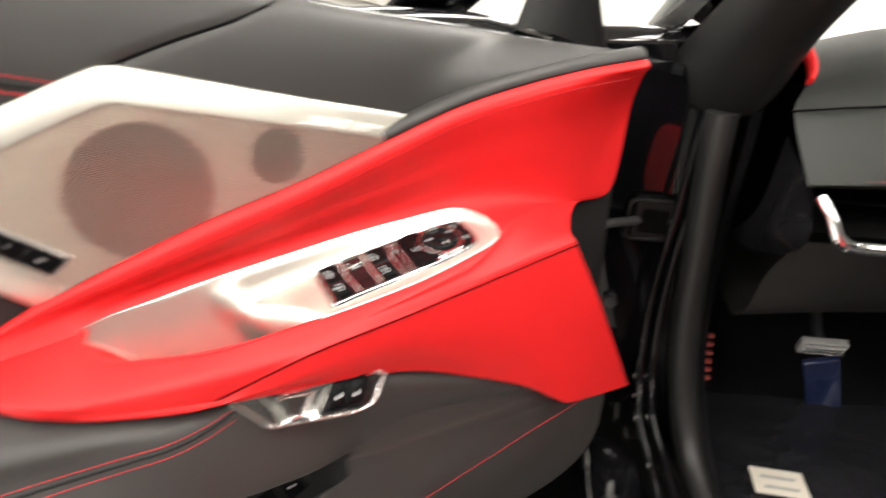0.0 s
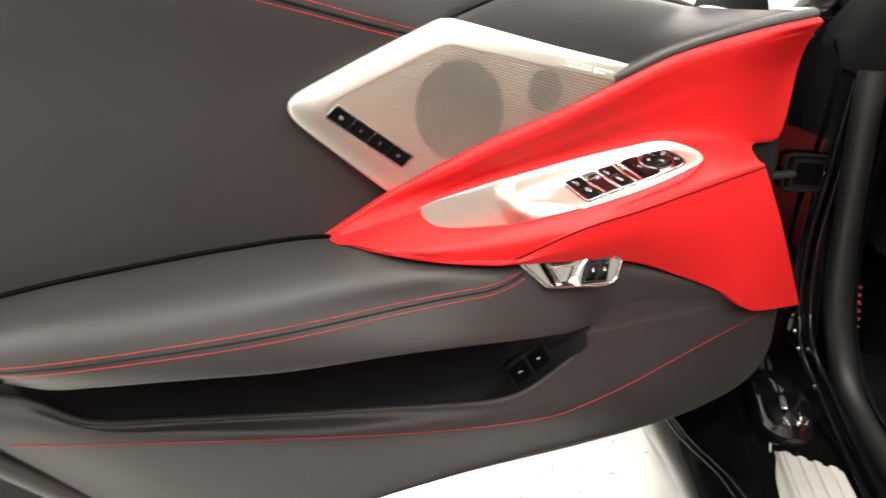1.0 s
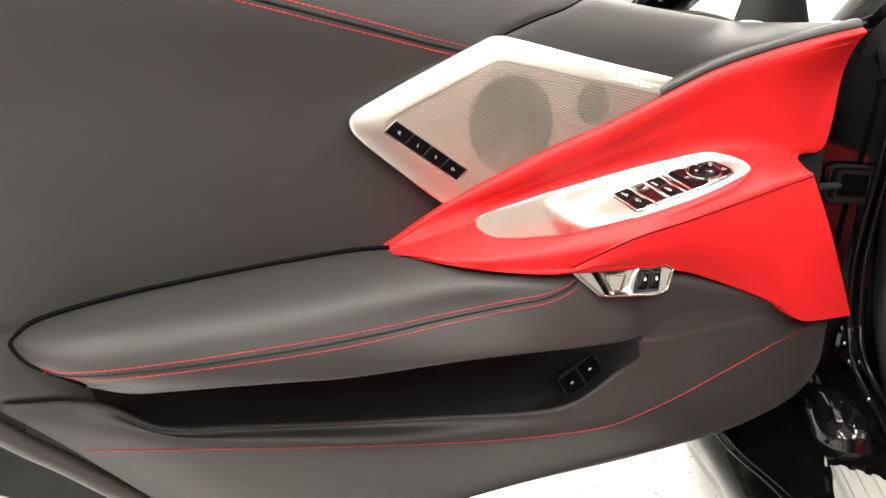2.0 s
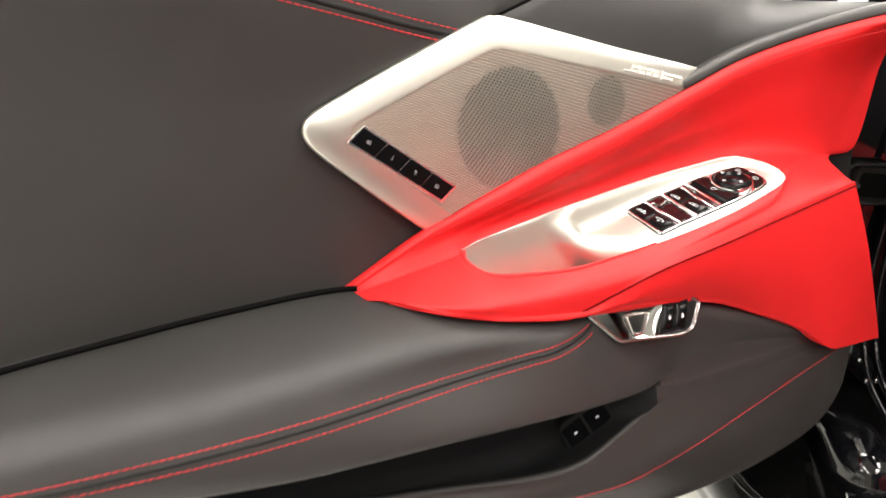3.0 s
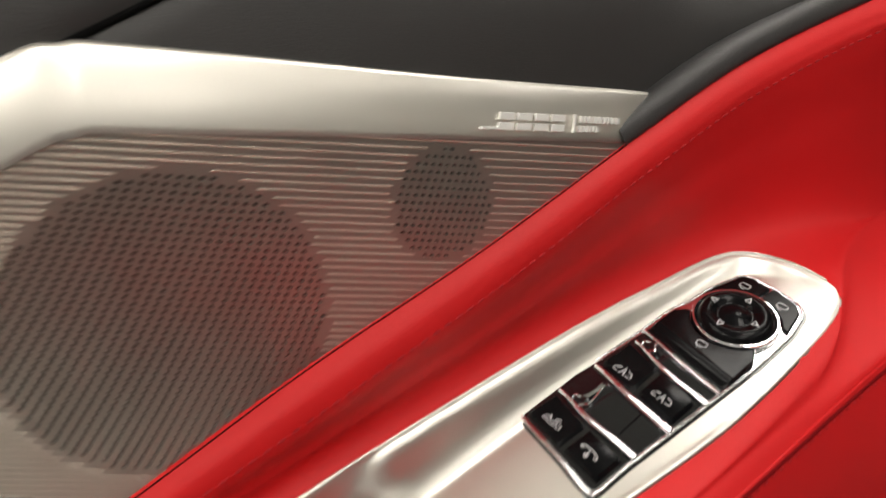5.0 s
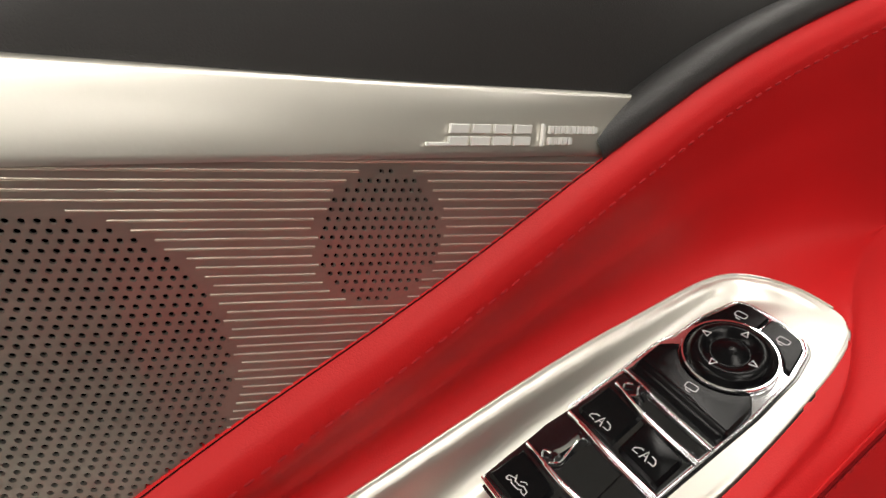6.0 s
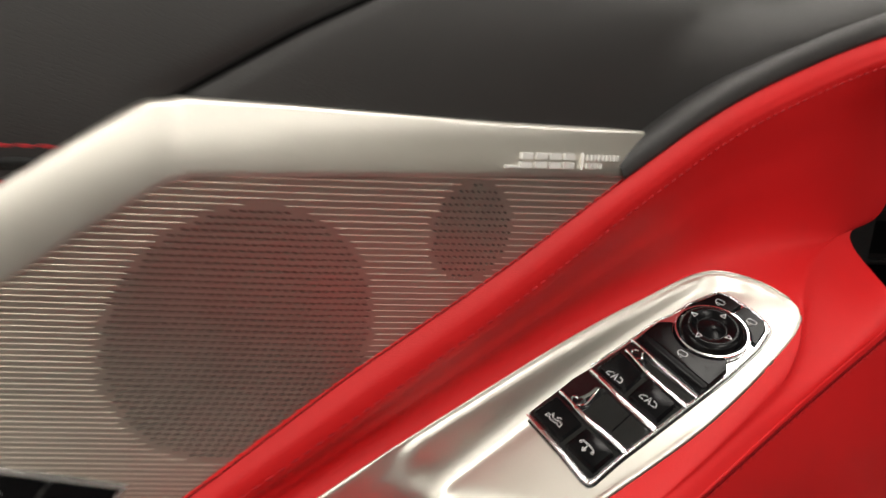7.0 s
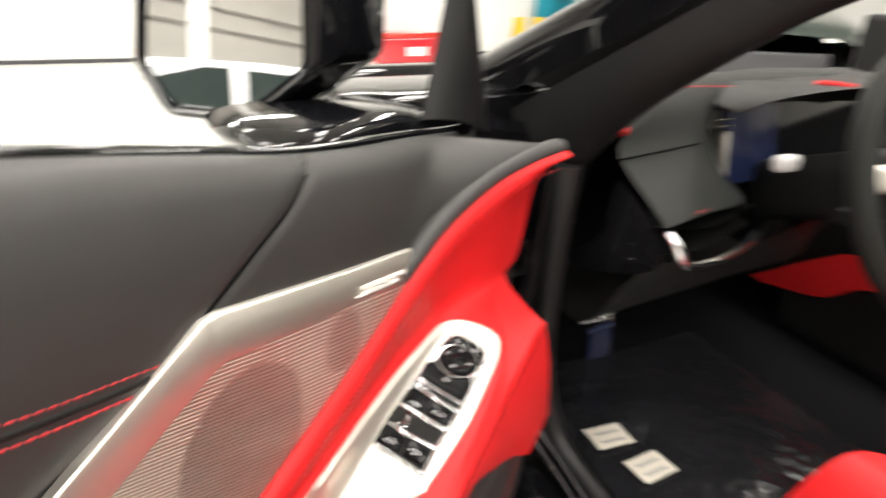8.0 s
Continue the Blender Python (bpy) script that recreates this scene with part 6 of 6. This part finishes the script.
for lf, l_i in LAMPS:
    at = CAR_M @ Vector((lf, l_i, CEILING))
    if first is None:
        first = thing("ceiling_light", "lit white ceiling light panel in a metal frame", "ceiling light", group="ceiling light panels")
        boxy("frame", (1.62, 0.62, 0.04), Matrix.Translation((0, 0, -0.02)), STEEL, first, bevel=0.006)
        boxy("diffuser", (1.5, 0.5, 0.01), Matrix.Translation((0, 0, -0.043)), GLOW, first, "lit white diffuser", bevel=0)
        turn = CAR_M.to_3x3().to_4x4()
        first.matrix_basis = Matrix.Translation(at) @ turn
    else:
        copy_thing(first, Matrix.Translation(at) @ turn)


def parked_car(name, label, m, paint, glass, low=1.24):
    """A simple whole car seen small or in the mirror: hull, cabin, glass, wheels, lamps."""
    ob = thing(name, label, "car", place=m.translation)
    stations = [(-2.2, 0.75, 0.45, 0.68), (-2.05, 0.88, 0.30, 0.80), (-1.2, 0.93, 0.22, 0.90), (0.0, 0.92, 0.20, 0.86), (1.1, 0.92, 0.22, 0.80), (1.9, 0.86, 0.26, 0.70), (2.2, 0.66, 0.40, 0.60)]
    rows = []
    for x, w, z0, z1 in stations:
        rows.append([m @ Vector(p) for p in ((x, -w * 0.9, z0), (x, -w, (z0 + z1) / 2), (x, -w * 0.94, z1 - 0.05), (x, -w * 0.8, z1), (x, 0, z1 + 0.03), (x, w * 0.8, z1), (x, w * 0.94, z1 - 0.05), (x, w, (z0 + z1) / 2), (x, w * 0.9, z0), (x, 0, z0 - 0.02))])
    rows = across([np.array([tuple(v) for v in r]) for r in rows], 5)
    rows = [np.vstack([r, r[:1]]) for r in rows]
    sheet("hull", rows, paint, ob, smooth=60)
    cab = [(-1.65, 0.70, 0.84), (-0.95, 0.62, low - 0.03), (-0.2, 0.60, low), (0.35, 0.62, low - 0.06), (1.05, 0.72, 0.80)]
    rows = [np.array([tuple(m @ Vector((x, w * a, (z - 0.83) * b + 0.83))) for a, b in ((-1.18, 0.0), (-1.08, 0.55), (-0.97, 0.92), (-0.7, 1.0), (0.0, 1.02), (0.7, 1.0), (0.97, 0.92), (1.08, 0.55), (1.18, 0.0))]) for x, w, z in cab]
    sheet("cabin", across(rows, 5), paint, ob, "roof and pillars", smooth=60)
    for sgn in (-1, 1):
        for x0, x1 in ((-1.25, -0.42), (-0.32, 0.62)):
            g = []
            for x in np.linspace(x0, x1, 6):
                w = np.interp(x, [c[0] for c in cab], [c[1] for c in cab])
                z = np.interp(x, [c[0] for c in cab], [c[2] for c in cab])
                g.append([tuple(m @ Vector((x, sgn * (w * a + 0.012), (z - 0.83) * b + 0.83))) for a, b in ((1.165, 0.08), (1.08, 0.55), (0.99, 0.86))])
            sheet("side_window", g, glass, ob, "dark side window")
    for x in (-1.35, 1.35):
        for sgn in (-1, 1):
            ringp = [(x + 0.29 * math.cos(2 * math.pi * k / 28), sgn * 0.84, 0.33 + 0.29 * math.sin(2 * math.pi * k / 28)) for k in range(28)]
            v, f = tube_data([tuple(m @ Vector(p)) for p in ringp], 0.09, 8, True)
            hang("wheel", mesh_of("wheel", v, f, RUBBER, 60), ob, "black tyre")
    for sgn in (-1, 1):
        boxy("head_lamp", (0.10, 0.34, 0.10), m @ Matrix.Translation((2.02, sgn * 0.62, 0.60)), CHROME, ob, bevel=0.03)
        boxy("tail_lamp", (0.08, 0.36, 0.09), m @ Matrix.Translation((-2.12, sgn * 0.58, 0.66)), LAMP_RED, ob, bevel=0.02)
    boxy("front_grille", (0.06, 0.9, 0.16), m @ Matrix.Translation((2.17, 0, 0.42)), DARK, ob, bevel=0.02)
    boxy("number_plate", (0.02, 0.50, 0.11), m @ Matrix.Translation((-2.19, 0, 0.52)), PRINT, ob, bevel=0.004)
    return ob


parked_car("parked_car", "white coupe parked on the showroom floor", pose(-4.1, 0.75, 0, 0, 0, 80), WHITE_CAR, TINT, 1.20)
parked_car("parked_car", "dark green saloon parked facing the windscreen", CAR_M @ pose(4.6, 4.4, 0, 0, 0, 205), material("dark_green_paint", (0.02, 0.035, 0.03), 0.15, vary=0.05, coat=1.0), TINT, 1.42)

# white post and wall fittings
post = thing("column", "white round steel column", "column", place=tuple(CAR_M @ Vector((-3.4, -4.757, 0))))
tube("shaft", [tuple(CAR_M @ Vector((-3.4, -4.757, z))) for z in (0, 1.2, 2.4, CEILING)], 0.08, WALL, post, sides=24)
# low red tool cabinet by the front wall
cab_at = CAR_M @ Vector((5.85, 2.08, 0))
chest = thing("tool_chest", "low red tool chest standing by the white wall", "tool chest", place=tuple(cab_at))
boxy("chest_body", (0.4, 0.74, 0.25), CAR_M @ Matrix.Translation((6.0, 2.08, 0.125)), RED_CAR, chest, bevel=0.02)
boxy("white_label", (0.012, 0.22, 0.09), CAR_M @ Matrix.Translation((5.796, 2.15, 0.12)), PRINT, chest, bevel=0.003)
boxy("dark_lid", (0.36, 0.66, 0.06), CAR_M @ Matrix.Translation((6.0, 2.08, 0.275)), LAMP_RED, chest, bevel=0.02)
board = thing("display_board", "teal display board leaning by the wall", "display board", place=tuple(CAR_M @ Vector((6.2, 4.25, 0))))
boxy("panel", (0.05, 0.45, 0.75), CAR_M @ Matrix.Translation((6.2, 4.05, 0.375)), TEAL, board, bevel=0.01)
for q in range(2):
    cone = thing("wet_floor_sign", "yellow plastic floor sign by the wall", "floor sign", group="floor signs", place=tuple(CAR_M @ Vector((5.9, 3.42 + 0.25 * q, 0))))
    boxy("leaf", (0.02, 0.13, 0.46), CAR_M @ Matrix.Translation((5.85, 3.42 + 0.25 * q, 0.23)) @ pose(0, 0, 0, 0, 8, 0), YELLOW, cone, bevel=0.01)
    boxy("leaf", (0.02, 0.13, 0.46), CAR_M @ Matrix.Translation((5.93, 3.42 + 0.25 * q, 0.23)) @ pose(0, 0, 0, 0, -8, 0), YELLOW, cone, bevel=0.01)
rail_post = thing("wall_post", "dark steel post against the white wall", "post", place=tuple(CAR_M @ Vector((6.25, -1.98, 0))))
boxy("upright", (0.10, 0.12, 2.6), CAR_M @ Matrix.Translation((6.25, -1.98, 1.3)), DARK, rail_post, bevel=0.008)
for q in range(2):
    crate = thing("crate", "orange plastic crate stacked by the wall", "crate", group="stacked crates", place=tuple(CAR_M @ Vector((6.1, -2.35, 0.20 * q))))
    boxy("tub", (0.30, 0.38, 0.19), CAR_M @ Matrix.Translation((6.1, -2.35, 0.097 + 0.20 * q)), ORANGE, crate, bevel=0.02)
    boxy("crate_rim", (0.32, 0.40, 0.022), CAR_M @ Matrix.Translation((6.1, -2.35, 0.188 + 0.20 * q)), YELLOW, crate, bevel=0.008)
